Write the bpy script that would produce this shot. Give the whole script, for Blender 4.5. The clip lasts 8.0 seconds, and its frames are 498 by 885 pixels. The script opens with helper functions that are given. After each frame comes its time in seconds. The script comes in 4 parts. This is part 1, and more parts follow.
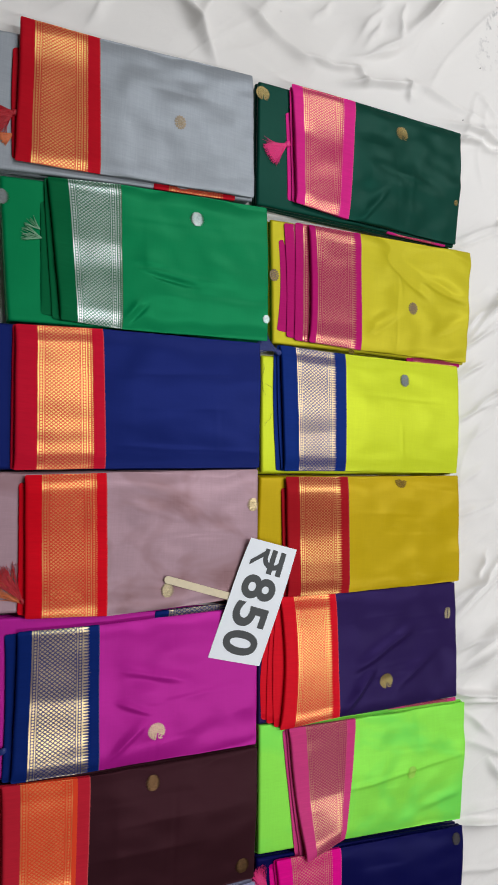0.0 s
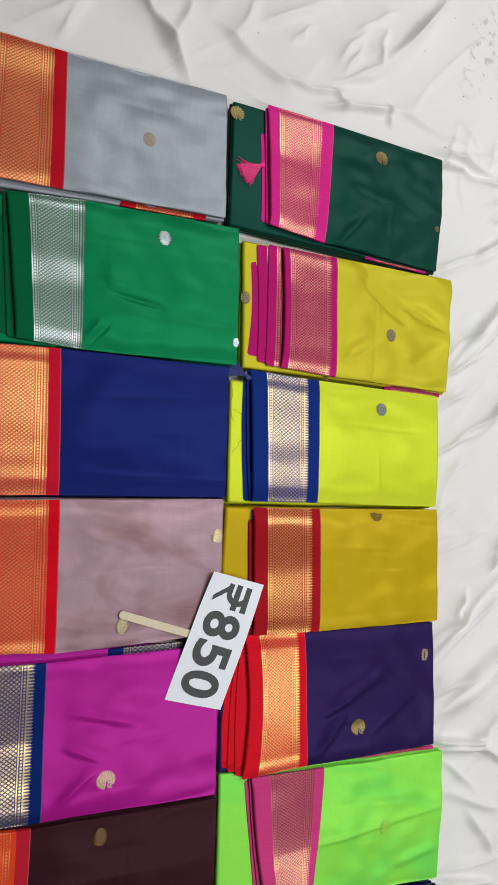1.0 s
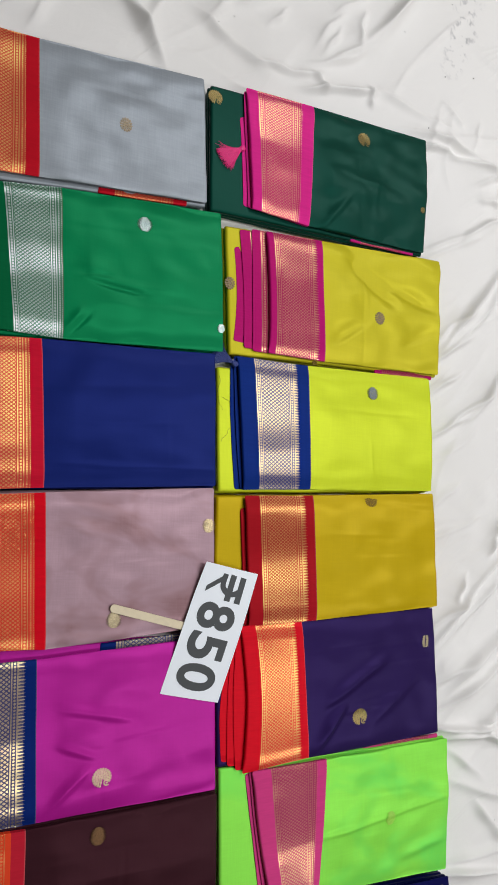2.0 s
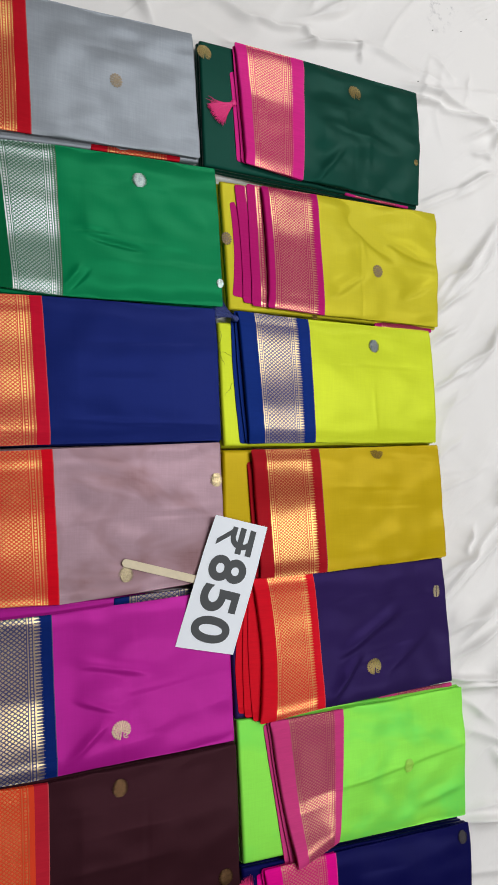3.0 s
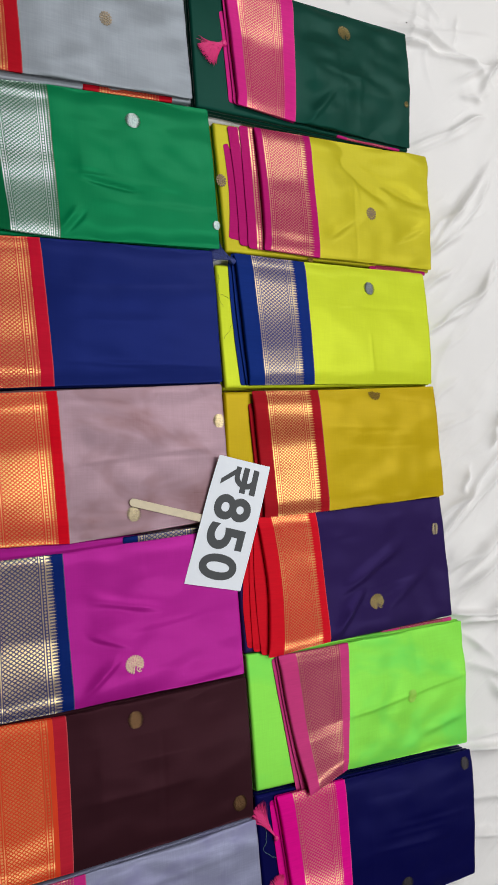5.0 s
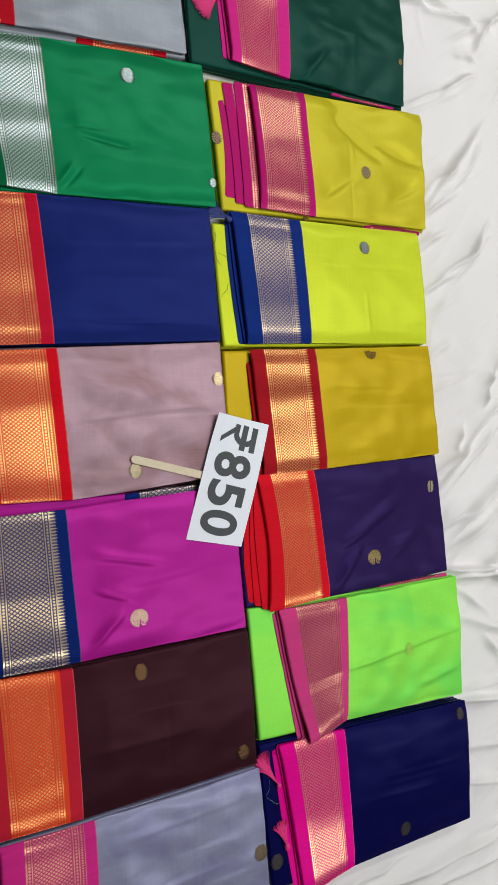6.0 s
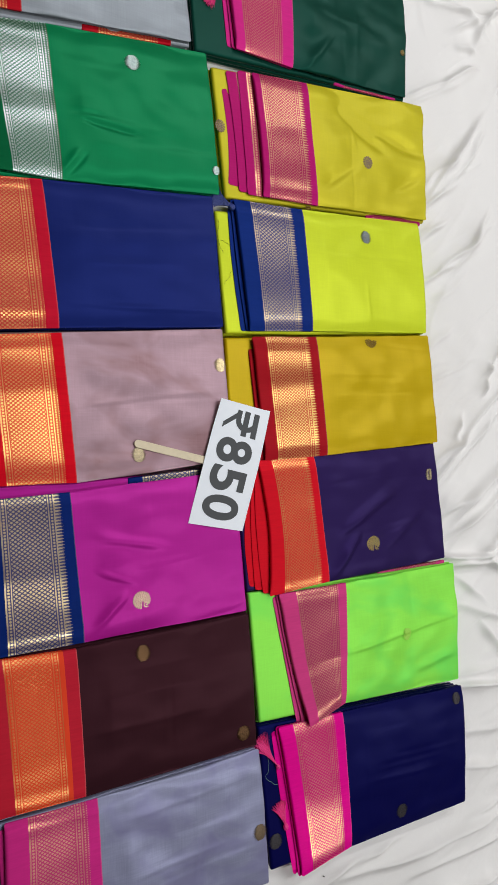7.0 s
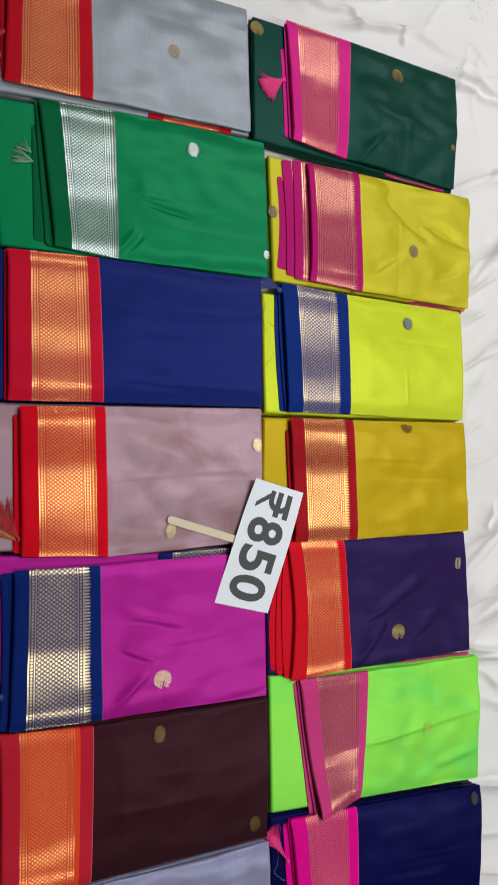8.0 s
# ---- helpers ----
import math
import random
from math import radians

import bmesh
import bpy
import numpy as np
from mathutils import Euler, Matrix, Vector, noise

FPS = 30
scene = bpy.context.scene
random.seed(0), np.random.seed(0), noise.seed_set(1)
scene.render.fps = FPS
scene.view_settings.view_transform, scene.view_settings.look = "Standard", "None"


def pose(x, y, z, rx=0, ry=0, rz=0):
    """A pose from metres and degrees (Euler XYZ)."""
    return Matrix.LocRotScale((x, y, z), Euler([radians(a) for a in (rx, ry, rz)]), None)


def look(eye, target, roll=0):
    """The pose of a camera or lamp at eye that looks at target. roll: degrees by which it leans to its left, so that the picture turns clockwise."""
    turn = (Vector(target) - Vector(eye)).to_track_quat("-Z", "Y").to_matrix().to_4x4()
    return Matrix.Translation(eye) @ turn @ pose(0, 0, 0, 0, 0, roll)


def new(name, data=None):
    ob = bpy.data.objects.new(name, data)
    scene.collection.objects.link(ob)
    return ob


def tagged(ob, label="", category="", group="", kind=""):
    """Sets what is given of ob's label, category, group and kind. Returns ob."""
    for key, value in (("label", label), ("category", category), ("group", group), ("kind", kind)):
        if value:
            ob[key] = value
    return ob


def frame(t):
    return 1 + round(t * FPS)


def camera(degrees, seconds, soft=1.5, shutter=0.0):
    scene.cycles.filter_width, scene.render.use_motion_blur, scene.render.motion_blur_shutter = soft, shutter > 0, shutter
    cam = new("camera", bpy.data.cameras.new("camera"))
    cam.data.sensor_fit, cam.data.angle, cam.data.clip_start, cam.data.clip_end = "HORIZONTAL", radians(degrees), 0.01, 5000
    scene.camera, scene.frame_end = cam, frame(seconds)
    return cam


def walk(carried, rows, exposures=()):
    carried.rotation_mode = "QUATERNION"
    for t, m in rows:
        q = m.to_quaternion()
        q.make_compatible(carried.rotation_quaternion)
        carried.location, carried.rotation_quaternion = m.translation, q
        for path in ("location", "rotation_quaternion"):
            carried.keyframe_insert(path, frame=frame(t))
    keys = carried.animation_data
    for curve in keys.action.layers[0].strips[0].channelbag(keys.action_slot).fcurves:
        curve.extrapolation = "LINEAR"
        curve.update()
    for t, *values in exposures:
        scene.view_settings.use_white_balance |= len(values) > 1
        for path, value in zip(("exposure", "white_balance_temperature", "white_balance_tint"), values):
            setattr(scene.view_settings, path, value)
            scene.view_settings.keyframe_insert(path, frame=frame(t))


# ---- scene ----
cam = camera(40.0, 8.0, 1.5, 0.3)
PATH = [
    (0, (-0.046, -0.081, 1.098), (0.849, 0.067, -0.685), 84.7),
    (0.5, (-0.003, -0.095, 1.09), (0.901, 0.096, -0.684), 83.3),
    (1, (0.025, -0.077, 1.071), (0.919, 0.16, -0.702), 80.9),
    (1.5, (0.054, -0.08, 1.064), (0.944, 0.179, -0.708), 78.9),
    (3, (0.047, -0.167, 1.046), (0.947, 0.062, -0.724), 77.0),
    (3.5, (0.043, -0.18, 1.044), (0.95, 0.039, -0.725), 77.0),
    (4, (0.037, -0.192, 1.043), (0.953, 0.012, -0.724), 77.5),
    (4.5, (0.029, -0.209, 1.041), (0.957, -0.025, -0.721), 78.4),
    (6, (-0.003, -0.259, 1.036), (0.969, -0.166, -0.709), 82.5),
    (6.5, (-0.009, -0.274, 1.045), (0.975, -0.204, -0.695), 83.5),
    (7, (-0.017, -0.275, 1.042), (0.964, -0.196, -0.699), 83.6),
    (7.5, (-0.033, -0.256, 1.034), (0.928, -0.131, -0.716), 82.9),
    (8, (-0.043, -0.212, 1.036), (0.887, -0.01, -0.723), 80.9),
]
walk(cam, [(t, look(eye, target, roll)) for t, eye, target, roll in PATH])

# ---- light ----
WORLD = bpy.data.worlds.new("world")
WORLD.use_nodes = True
WORLD.node_tree.nodes["Background"].inputs[0].default_value = (0.9, 0.95, 1.0, 1)
WORLD.node_tree.nodes["Background"].inputs[1].default_value = 0.05
scene.world = WORLD
scene.view_settings.exposure = 0.0
CEIL = 2.8
# (x, y, length along x, length along y, watts)
PANELS = [
    (1.85, 2.15, 2.7, 0.12, 47),
    (1.85, 0.45, 2.7, 0.12, 41),
    (1.85, -1.30, 2.7, 0.12, 34),
]


# ---- material helpers ----
def srgb(r, g, b):
    return tuple((c / 255 / 12.92 if c <= 10 else ((c / 255 + 0.055) / 1.055) ** 2.4) for c in (r, g, b)) + (1.0,)


class Num:
    """A number in a node tree, with arithmetic."""

    def __init__(self, tree, socket):
        self.tree, self.socket = tree, socket

    def op(self, kind, *others):
        node = self.tree.nodes.new("ShaderNodeMath")
        node.operation = kind
        self.tree.links.new(self.socket, node.inputs[0])
        for i, o in enumerate(others):
            if isinstance(o, Num):
                self.tree.links.new(o.socket, node.inputs[i + 1])
            else:
                node.inputs[i + 1].default_value = o
        return Num(self.tree, node.outputs[0])

    def __add__(self, o): return self.op("ADD", o)
    def __sub__(self, o): return self.op("SUBTRACT", o)
    def __mul__(self, o): return self.op("MULTIPLY", o)
    def __lt__(self, o): return self.op("LESS_THAN", o)
    def __gt__(self, o): return self.op("GREATER_THAN", o)
    def frac(self): return self.op("FRACT")
    def abs(self): return self.op("ABSOLUTE")
    def max(self, o): return self.op("MAXIMUM", o)
    def min(self, o): return self.op("MINIMUM", o)
    def clamp(self):
        n = self.op("ADD", 0.0)
        n.socket.node.use_clamp = True
        return n

    def between(self, a, b): return (self > a) * (self < b)


def material(name):
    m = bpy.data.materials.new(name)
    m.use_nodes = True
    return m, m.node_tree, m.node_tree.nodes["Principled BSDF"]


def coords(tree, kind="Object", scale=(1, 1, 1), turn=0.0):
    tc = tree.nodes.new("ShaderNodeTexCoord")
    vec = tc.outputs[kind]
    if turn:
        first = tree.nodes.new("ShaderNodeMapping")
        first.inputs["Rotation"].default_value = (0, 0, turn)
        tree.links.new(vec, first.inputs[0])
        vec = first.outputs[0]
    mp = tree.nodes.new("ShaderNodeMapping")
    mp.inputs["Scale"].default_value = scale
    tree.links.new(vec, mp.inputs[0])
    return mp.outputs[0]


def noise_of(tree, vec, scale, detail=3.0, rough=0.55, dist=0.0):
    n = tree.nodes.new("ShaderNodeTexNoise")
    n.inputs["Scale"].default_value, n.inputs["Detail"].default_value = scale, detail
    n.inputs["Roughness"].default_value, n.inputs["Distortion"].default_value = rough, dist
    tree.links.new(vec, n.inputs["Vector"])
    return Num(tree, n.outputs[0])


def blend(tree, fac, a, b, mode="MIX"):
    n = tree.nodes.new("ShaderNodeMix")
    n.data_type, n.blend_type = "RGBA", mode
    for value, i in ((fac, 0), (a, 6), (b, 7)):
        if isinstance(value, Num):
            tree.links.new(value.socket, n.inputs[i])
        elif isinstance(value, bpy.types.NodeSocket):
            tree.links.new(value, n.inputs[i])
        else:
            n.inputs[i].default_value = value
    return n.outputs[2]


def bump_of(tree, bsdf, height, dist, strength=1.0, under=None):
    n = tree.nodes.new("ShaderNodeBump")
    n.inputs["Strength"].default_value, n.inputs["Distance"].default_value = strength, dist
    tree.links.new(height.socket, n.inputs["Height"])
    if under:
        tree.links.new(under, n.inputs["Normal"])
    tree.links.new(n.outputs[0], bsdf.inputs["Normal"])
    return n.outputs[0]


def shade(c, k):
    return tuple(min(1.0, v * k) for v in c[:3]) + (1.0,)


def cloth_material(name, rgb, rough=0.38, slub=0.05, sheen=0.11, gleam=0.16, shot=None, cloud=7.0):
    """Silk-cotton cloth: fine slubs along both threads, uneven dye, a coloured gloss. shot: the colour of a second
    thread that shows in clouds; on the neon green silk it paints patches of reflected light.
    """
    m, tree, b = material(name)
    c = shade(srgb(*rgb), 0.97)
    weft = noise_of(tree, coords(tree, "Object", (34, 520, 40)), 1.0, 3)
    warp = noise_of(tree, coords(tree, "Object", (520, 26, 40)), 1.0, 3)
    dye = noise_of(tree, coords(tree, "Object", (1.0, 1.8, 1)), 9.0, 4)
    thread = (weft + warp) * 0.5
    col = blend(tree, thread, shade(c, 1 - 2.8 * slub), shade(c, 1 + 2.8 * slub))
    col = blend(tree, dye, col, blend(tree, 0.5, col, shade(c, 0.78)))
    if shot:
        where = noise_of(tree, coords(tree, "Object", (1.0, 1.5, 1), 0.25), cloud, 3, 0.55, 0.6)
        col = blend(tree, ((where - 0.46) * 4.5).clamp() * (thread * 0.9 + 0.35), col, shade(srgb(*shot), 0.97))
    tree.links.new(col, b.inputs["Base Color"])
    b.inputs["Metallic"].default_value = sheen
    b.inputs["Roughness"].default_value = rough
    b.inputs["Specular IOR Level"].default_value = 0.5
    top = max(c[:3])
    b.inputs["Specular Tint"].default_value = tuple((v / top) * (1 - gleam) * (0.05 + 0.95 * min(1.0, top * 2.5)) + gleam * min(1.0, top * 2.5) for v in c[:3]) + (1.0,)
    first = bump_of(tree, b, thread, 0.0003, 0.30)
    bump_of(tree, b, noise_of(tree, coords(tree, "Object", (1, 2.1, 1), 0.15), 7.0, 2, 0.5, 0.0), 0.0050, 0.30, first)
    return m


def glint_profile(length, slopes):
    """Bump profile of a border, tilted to glint towards the camera: heights at even steps from its near to its far end,
    and their whole rise in metres.
    """
    n, heights = 30, [0.0]
    for k in range(n):
        at = (1 - (k + 0.5) / n) * (len(slopes) - 1)
        i = min(len(slopes) - 2, int(at))
        slope = slopes[i] + (slopes[i + 1] - slopes[i]) * (at - i)
        heights.append(heights[-1] + math.tan(radians(slope)) * length / n)
    low, top = min(heights), max(heights)
    return [(h - low) / (top - low) for h in heights], top - low


def zari_material(name, rgb, metal, width, band=(0.2, 0.87), ground=None, cover=0.60, cell=0.0068, teeth=2, rough=0.28, length=0.22, slopes=(0, 5, -5, 0)):
    """Border cloth with a woven metal band: u runs across the border (0 to 1), v along it in metres.
    slopes: bump tilts fitted to the camera's view of the glints, in degrees at even steps along its length from the far
    end."""
    m, tree, b = material(name)
    c = shade(srgb(*rgb), 0.86)
    tc = tree.nodes.new("ShaderNodeTexCoord")
    sep = tree.nodes.new("ShaderNodeSeparateXYZ")
    tree.links.new(tc.outputs["UV"], sep.inputs[0])
    u, v = Num(tree, sep.outputs[0]), Num(tree, sep.outputs[1])
    n = (u - band[0]) * (1 / (band[1] - band[0]))
    w = width * (band[1] - band[0])
    x = n * w
    across, along = x * (1 / cell), v * (1 / (cell * 0.8))
    a, d = across + along, across - along
    p, q = (a.frac() - 0.5).abs(), (d.frac() - 0.5).abs()
    rhomb = (p.max(q) < 0.325)
    lattice = rhomb * n.between(0.130, 0.755)

    def dots(at, pitch, r):
        dy = ((v * (1 / pitch)).frac() - 0.5) * pitch
        dx = x - at * w
        return (dx * dx + dy * dy) < r * r

    mask = lattice
    for lo, hi in ((0.0, 0.026), (0.096, 0.114), (0.772, 0.792), (0.864, 0.884)):
        mask = mask.max(n.between(lo, hi))
    mask = mask.max(dots(0.060, 0.0046, 0.0018)).max(dots(0.829, 0.0046, 0.0017))
    if teeth == 1:
        saw = ((v * (1 / 0.0046)).frac() - 0.5).abs() * 2.0
        mask = mask.max(((n - 0.89) * (1 / 0.11) < (saw * -1.5 + 1.0)) * n.between(0.885, 1.0))
    elif teeth == 2:
        mask = mask.max(dots(0.925, 0.0036, 0.0013)).max(n.between(0.968, 0.985) * (((v * (1 / 0.0032)).frac() - 0.5).abs() < 0.28))
    wear = noise_of(tree, coords(tree, "Object"), 450.0, 2)
    weave = mask
    mask = (mask * ((wear - 0.5) * 0.5 + cover)).clamp()
    inside = n.between(0.0, 0.97)
    weft = noise_of(tree, coords(tree, "Object", (40, 420, 40)), 1.0, 2)
    dye = noise_of(tree, coords(tree, "Object"), 12.0, 3)
    plain = blend(tree, weft, shade(c, 0.82), shade(c, 1.15))
    plain = blend(tree, dye, plain, blend(tree, 0.5, plain, shade(c, 0.8)))
    plain = blend(tree, (u > 0.990) * 0.10, plain, srgb(235, 200, 190))
    woven = blend(tree, 0.07 if not ground else 0.85, plain, srgb(*ground) if ground else metal)
    under = blend(tree, inside, plain, woven)
    tree.links.new(under, b.inputs["Base Color"])
    b.inputs["Roughness"].default_value = 0.42
    b.inputs["Metallic"].default_value = 0.10
    b.inputs["Specular IOR Level"].default_value = 0.15
    b.inputs["Specular Tint"].default_value = tuple(0.15 + 0.85 * v / max(c[:3]) for v in c[:3]) + (1.0,)
    gold = tree.nodes.new("ShaderNodeBsdfPrincipled")
    gold.inputs["Base Color"].default_value = shade(metal, 0.60)
    gold.inputs["Metallic"].default_value = 1.0
    gold.inputs["Roughness"].default_value = rough
    gold.inputs["Anisotropic"].default_value = 0.6
    tan = tree.nodes.new("ShaderNodeTangent")
    tan.direction_type = "UV_MAP"
    tan.uv_map = "uv"
    tree.links.new(tan.outputs[0], gold.inputs["Tangent"])
    first = bump_of(tree, b, weave, 0.00012, 0.3)
    # bump tilts fitted so the gold glints in set bands towards the camera
    profile, rise = glint_profile(length, slopes)
    ramp = tree.nodes.new("ShaderNodeValToRGB")
    ramp.color_ramp.interpolation = "B_SPLINE"
    stops = ramp.color_ramp.elements
    for k, h in enumerate(profile):
        at = k / (len(profile) - 1)
        e = stops[0] if k == 0 else stops[-1] if k == len(profile) - 1 else stops.new(at)
        e.color = (h, h, h, 1)
    sway = noise_of(tree, coords(tree, "Object", (9, 5, 1)), 1.0, 2)
    tree.links.new(((v + (sway - 0.5) * 0.016) * (1 / length)).clamp().socket, ramp.inputs[0])
    grey = Num(tree, ramp.outputs[0])
    first = bump_of(tree, b, grey, rise, 1.0, first)
    last = bump_of(tree, b, noise_of(tree, coords(tree, "Object", (1, 2.2, 1), 0.2), 9.0, 2, 0.5, 0.0), 0.0050, 0.12, first)
    tree.links.new(last, gold.inputs["Normal"])
    mix = tree.nodes.new("ShaderNodeMixShader")
    tree.links.new(mask.socket, mix.inputs[0])
    tree.links.new(b.outputs[0], mix.inputs[1])
    tree.links.new(gold.outputs[0], mix.inputs[2])
    tree.links.new(mix.outputs[0], tree.nodes["Material Output"].inputs["Surface"])
    return m


def plain_material(name, rgb, rough=0.5, metallic=0.0, vary=0.08, scale=40.0, bump=0.0):
    m, tree, b = material(name)
    c = srgb(*rgb)
    n = noise_of(tree, coords(tree), scale, 4)
    tree.links.new(blend(tree, n, shade(c, 1 - 2 * vary), shade(c, 1 + 2 * vary)), b.inputs["Base Color"])
    b.inputs["Roughness"].default_value, b.inputs["Metallic"].default_value = rough, metallic
    if bump:
        bump_of(tree, b, n, bump)
    return m


def sheet_material():
    """Off-white cotton with a soft weave, faint yellowing and a smudged patch."""
    m, tree, b = material("white_cotton")
    big = noise_of(tree, coords(tree), 2.2, 4)
    fine = noise_of(tree, coords(tree, "Object", (700, 700, 1)), 1.0, 2)
    col = blend(tree, big, srgb(229, 227, 223), srgb(238, 237, 235))
    col = blend(tree, fine * 0.25, col, srgb(205, 203, 198))
    tc = tree.nodes.new("ShaderNodeTexCoord")
    sep = tree.nodes.new("ShaderNodeSeparateXYZ")
    tree.links.new(tc.outputs["Object"], sep.inputs[0])
    x, y = Num(tree, sep.outputs[0]), Num(tree, sep.outputs[1])
    along = (x - 1.09) * 0.35 + (y - 1.03) * 0.94
    across = (x - 1.09) * 0.94 - (y - 1.03) * 0.35
    near = (along * along * -40.0 - across * across * 420.0 + 1.0).clamp()
    blot = noise_of(tree, coords(tree), 46.0, 4, 0.6)
    stain = near * ((blot - 0.54) * 9.0).clamp()
    col = blend(tree, stain * 0.55, col, srgb(120, 120, 128))
    tree.links.new(col, b.inputs["Base Color"])
    b.inputs["Roughness"].default_value = 0.85
    b.inputs["Specular IOR Level"].default_value = 0.2
    b.inputs["Sheen Weight"].default_value = 0.15
    first = bump_of(tree, b, fine, 0.0002, 0.5)
    warp = noise_of(tree, coords(tree, "Object", (2.6, 11.0, 1), radians(-34)), 1.0, 3, 0.5, 0.9)
    ridge = ((warp - 0.5).abs() * -14.0 + 1.0).clamp()
    where = ((noise_of(tree, coords(tree), 3.1, 2) - 0.44) * 5.0).clamp()
    second = bump_of(tree, b, ridge * where, 0.0030, 0.35, first)
    bump_of(tree, b, noise_of(tree, coords(tree, "Object", (1, 1.6, 1), radians(-30)), 14.0, 4, 0.5, 0.6), 0.006, 0.22, second)
    return m


GOLD = (0.98, 0.60, 0.22, 1)
COPPER = (0.95, 0.55, 0.32, 1)
PALE = (0.88, 0.70, 0.40, 1)
SILVER = (0.80, 0.88, 0.88, 1)


def thread_material(name, metal, rough=0.35):
    m, tree, b = material(name)
    n = noise_of(tree, coords(tree), 380.0, 3, 0.7)
    tree.links.new(blend(tree, n, shade(metal, 0.12), shade(metal, 1.0)), b.inputs["Base Color"])
    b.inputs["Metallic"].default_value, b.inputs["Roughness"].default_value = 0.8, rough
    return m


PALE_THREAD = thread_material("pale_gold_thread", PALE)
SILVER_THREAD = thread_material("silver_thread", (0.58, 0.72, 0.68, 1))
DULL_THREAD = thread_material("dull_gold_thread", (0.36, 0.26, 0.16, 1), 0.5)
PEACH_THREAD = thread_material("peach_gold_thread", (1.0, 0.72, 0.52, 1), 0.45)
FADED_THREAD = plain_material("faded_green_thread", (164, 222, 84), 0.6, vary=0.06, scale=300)
BUFF_THREAD = thread_material("buff_gold_thread", (0.70, 0.58, 0.36, 1), 0.45)
OLD_GOLD_THREAD = thread_material("old_gold_thread", (0.46, 0.35, 0.13, 1), 0.36)
SOFT_THREAD = thread_material("soft_gold_thread", (0.52, 0.42, 0.29, 1), 0.5)
BRONZE_THREAD = thread_material("bronze_thread", (0.36, 0.23, 0.04, 1), 0.5)
BROWN_THREAD = thread_material("brown_gold_thread", (0.23, 0.12, 0.05, 1), 0.45)
SLATE_THREAD = thread_material("slate_metal_thread", (0.12, 0.11, 0.12, 1), 0.5)
GREY_THREAD = thread_material("grey_metal_thread", (0.36, 0.40, 0.40, 1), 0.5)


# ---- mesh helpers ----
def mesh_of(name, verts, faces, mat, uvs=None, smooth=True):
    me = bpy.data.meshes.new(name)
    me.from_pydata([tuple(p) for p in verts], [], faces)
    if smooth:
        me.polygons.foreach_set("use_smooth", [True] * len(me.polygons))
    if uvs is not None:
        layer = me.uv_layers.new(name="uv")
        flat = np.array(uvs, dtype=np.float32)[[i for f in faces for i in f]]
        layer.data.foreach_set("uv", flat.ravel())
    me.materials.append(mat)
    me.update()
    return me


def part_mesh(name, me, parent, label=""):
    ob = new(name, me)
    ob.parent = parent
    return tagged(ob, label)


def part(name, bm, mat, parent, label=""):
    """Links a bmesh as one mesh object under a thing."""
    me = bpy.data.meshes.new(name)
    bm.to_mesh(me)
    bm.free()
    me.materials.append(mat)
    return part_mesh(name, me, parent, label)


def box_bm(x0, x1, y0, y1, z0, z1, bevel=0.0):
    bm = bmesh.new()
    bmesh.ops.create_cube(bm, size=1.0)
    for v in bm.verts:
        v.co = Vector(((x0 + x1) / 2 + v.co.x * (x1 - x0), (y0 + y1) / 2 + v.co.y * (y1 - y0), (z0 + z1) / 2 + v.co.z * (z1 - z0)))
    if bevel:
        bmesh.ops.bevel(bm, geom=bm.edges[:], offset=bevel, segments=2, affect="EDGES", profile=0.5)
    return bm


def structure(name, bm, mat, label, category):
    me = bpy.data.meshes.new(name)
    bm.to_mesh(me)
    bm.free()
    me.materials.append(mat)
    return tagged(new(name, me), label, category, kind="structure")


def empty(name, x, y, z=0.0):
    ob = new(name)
    ob.location = (x, y, z)
    ob.empty_display_size = 0.05
    return ob


# ---- the unseen room round the display ----
# walls and ceiling are added out of view, dark to cut bounce onto the gold
WALL = plain_material("wall_paint", (116, 109, 99), 0.8, vary=0.02, scale=3.0, bump=0.001)
TILE = plain_material("floor_stone", (170, 165, 158), 0.35, vary=0.05, scale=6.0)
CEILING = plain_material("ceiling_paint", (88, 86, 84), 0.85, vary=0.01, scale=3.0)
X0, X1, Y0, Y1 = -1.9, 3.3, -3.2, 3.2
structure("floor", box_bm(X0, X1, Y0, Y1, -0.12, -0.012), TILE, "grey stone floor under the white sheet", "floor")
structure("ceiling", box_bm(X0, X1, Y0, Y1, CEIL, CEIL + 0.1), CEILING, "plain grey ceiling added out of view", "ceiling")
structure("wall_west", box_bm(X0 - 0.1, X0, Y0, Y1, -0.12, CEIL), WALL, "plain beige wall added out of view", "wall")
structure("wall_east", box_bm(X1, X1 + 0.1, Y0, Y1, -0.12, CEIL), WALL, "plain beige wall added out of view", "wall")
structure("wall_south", box_bm(X0, X1, Y0 - 0.1, Y0, -0.12, CEIL), WALL, "plain beige wall added out of view", "wall")
structure("wall_north", box_bm(X0, X1, Y1, Y1 + 0.1, -0.12, CEIL), WALL, "plain beige wall added out of view", "wall")

HOUSING = plain_material("white_enamel", (235, 235, 235), 0.4, vary=0.01)
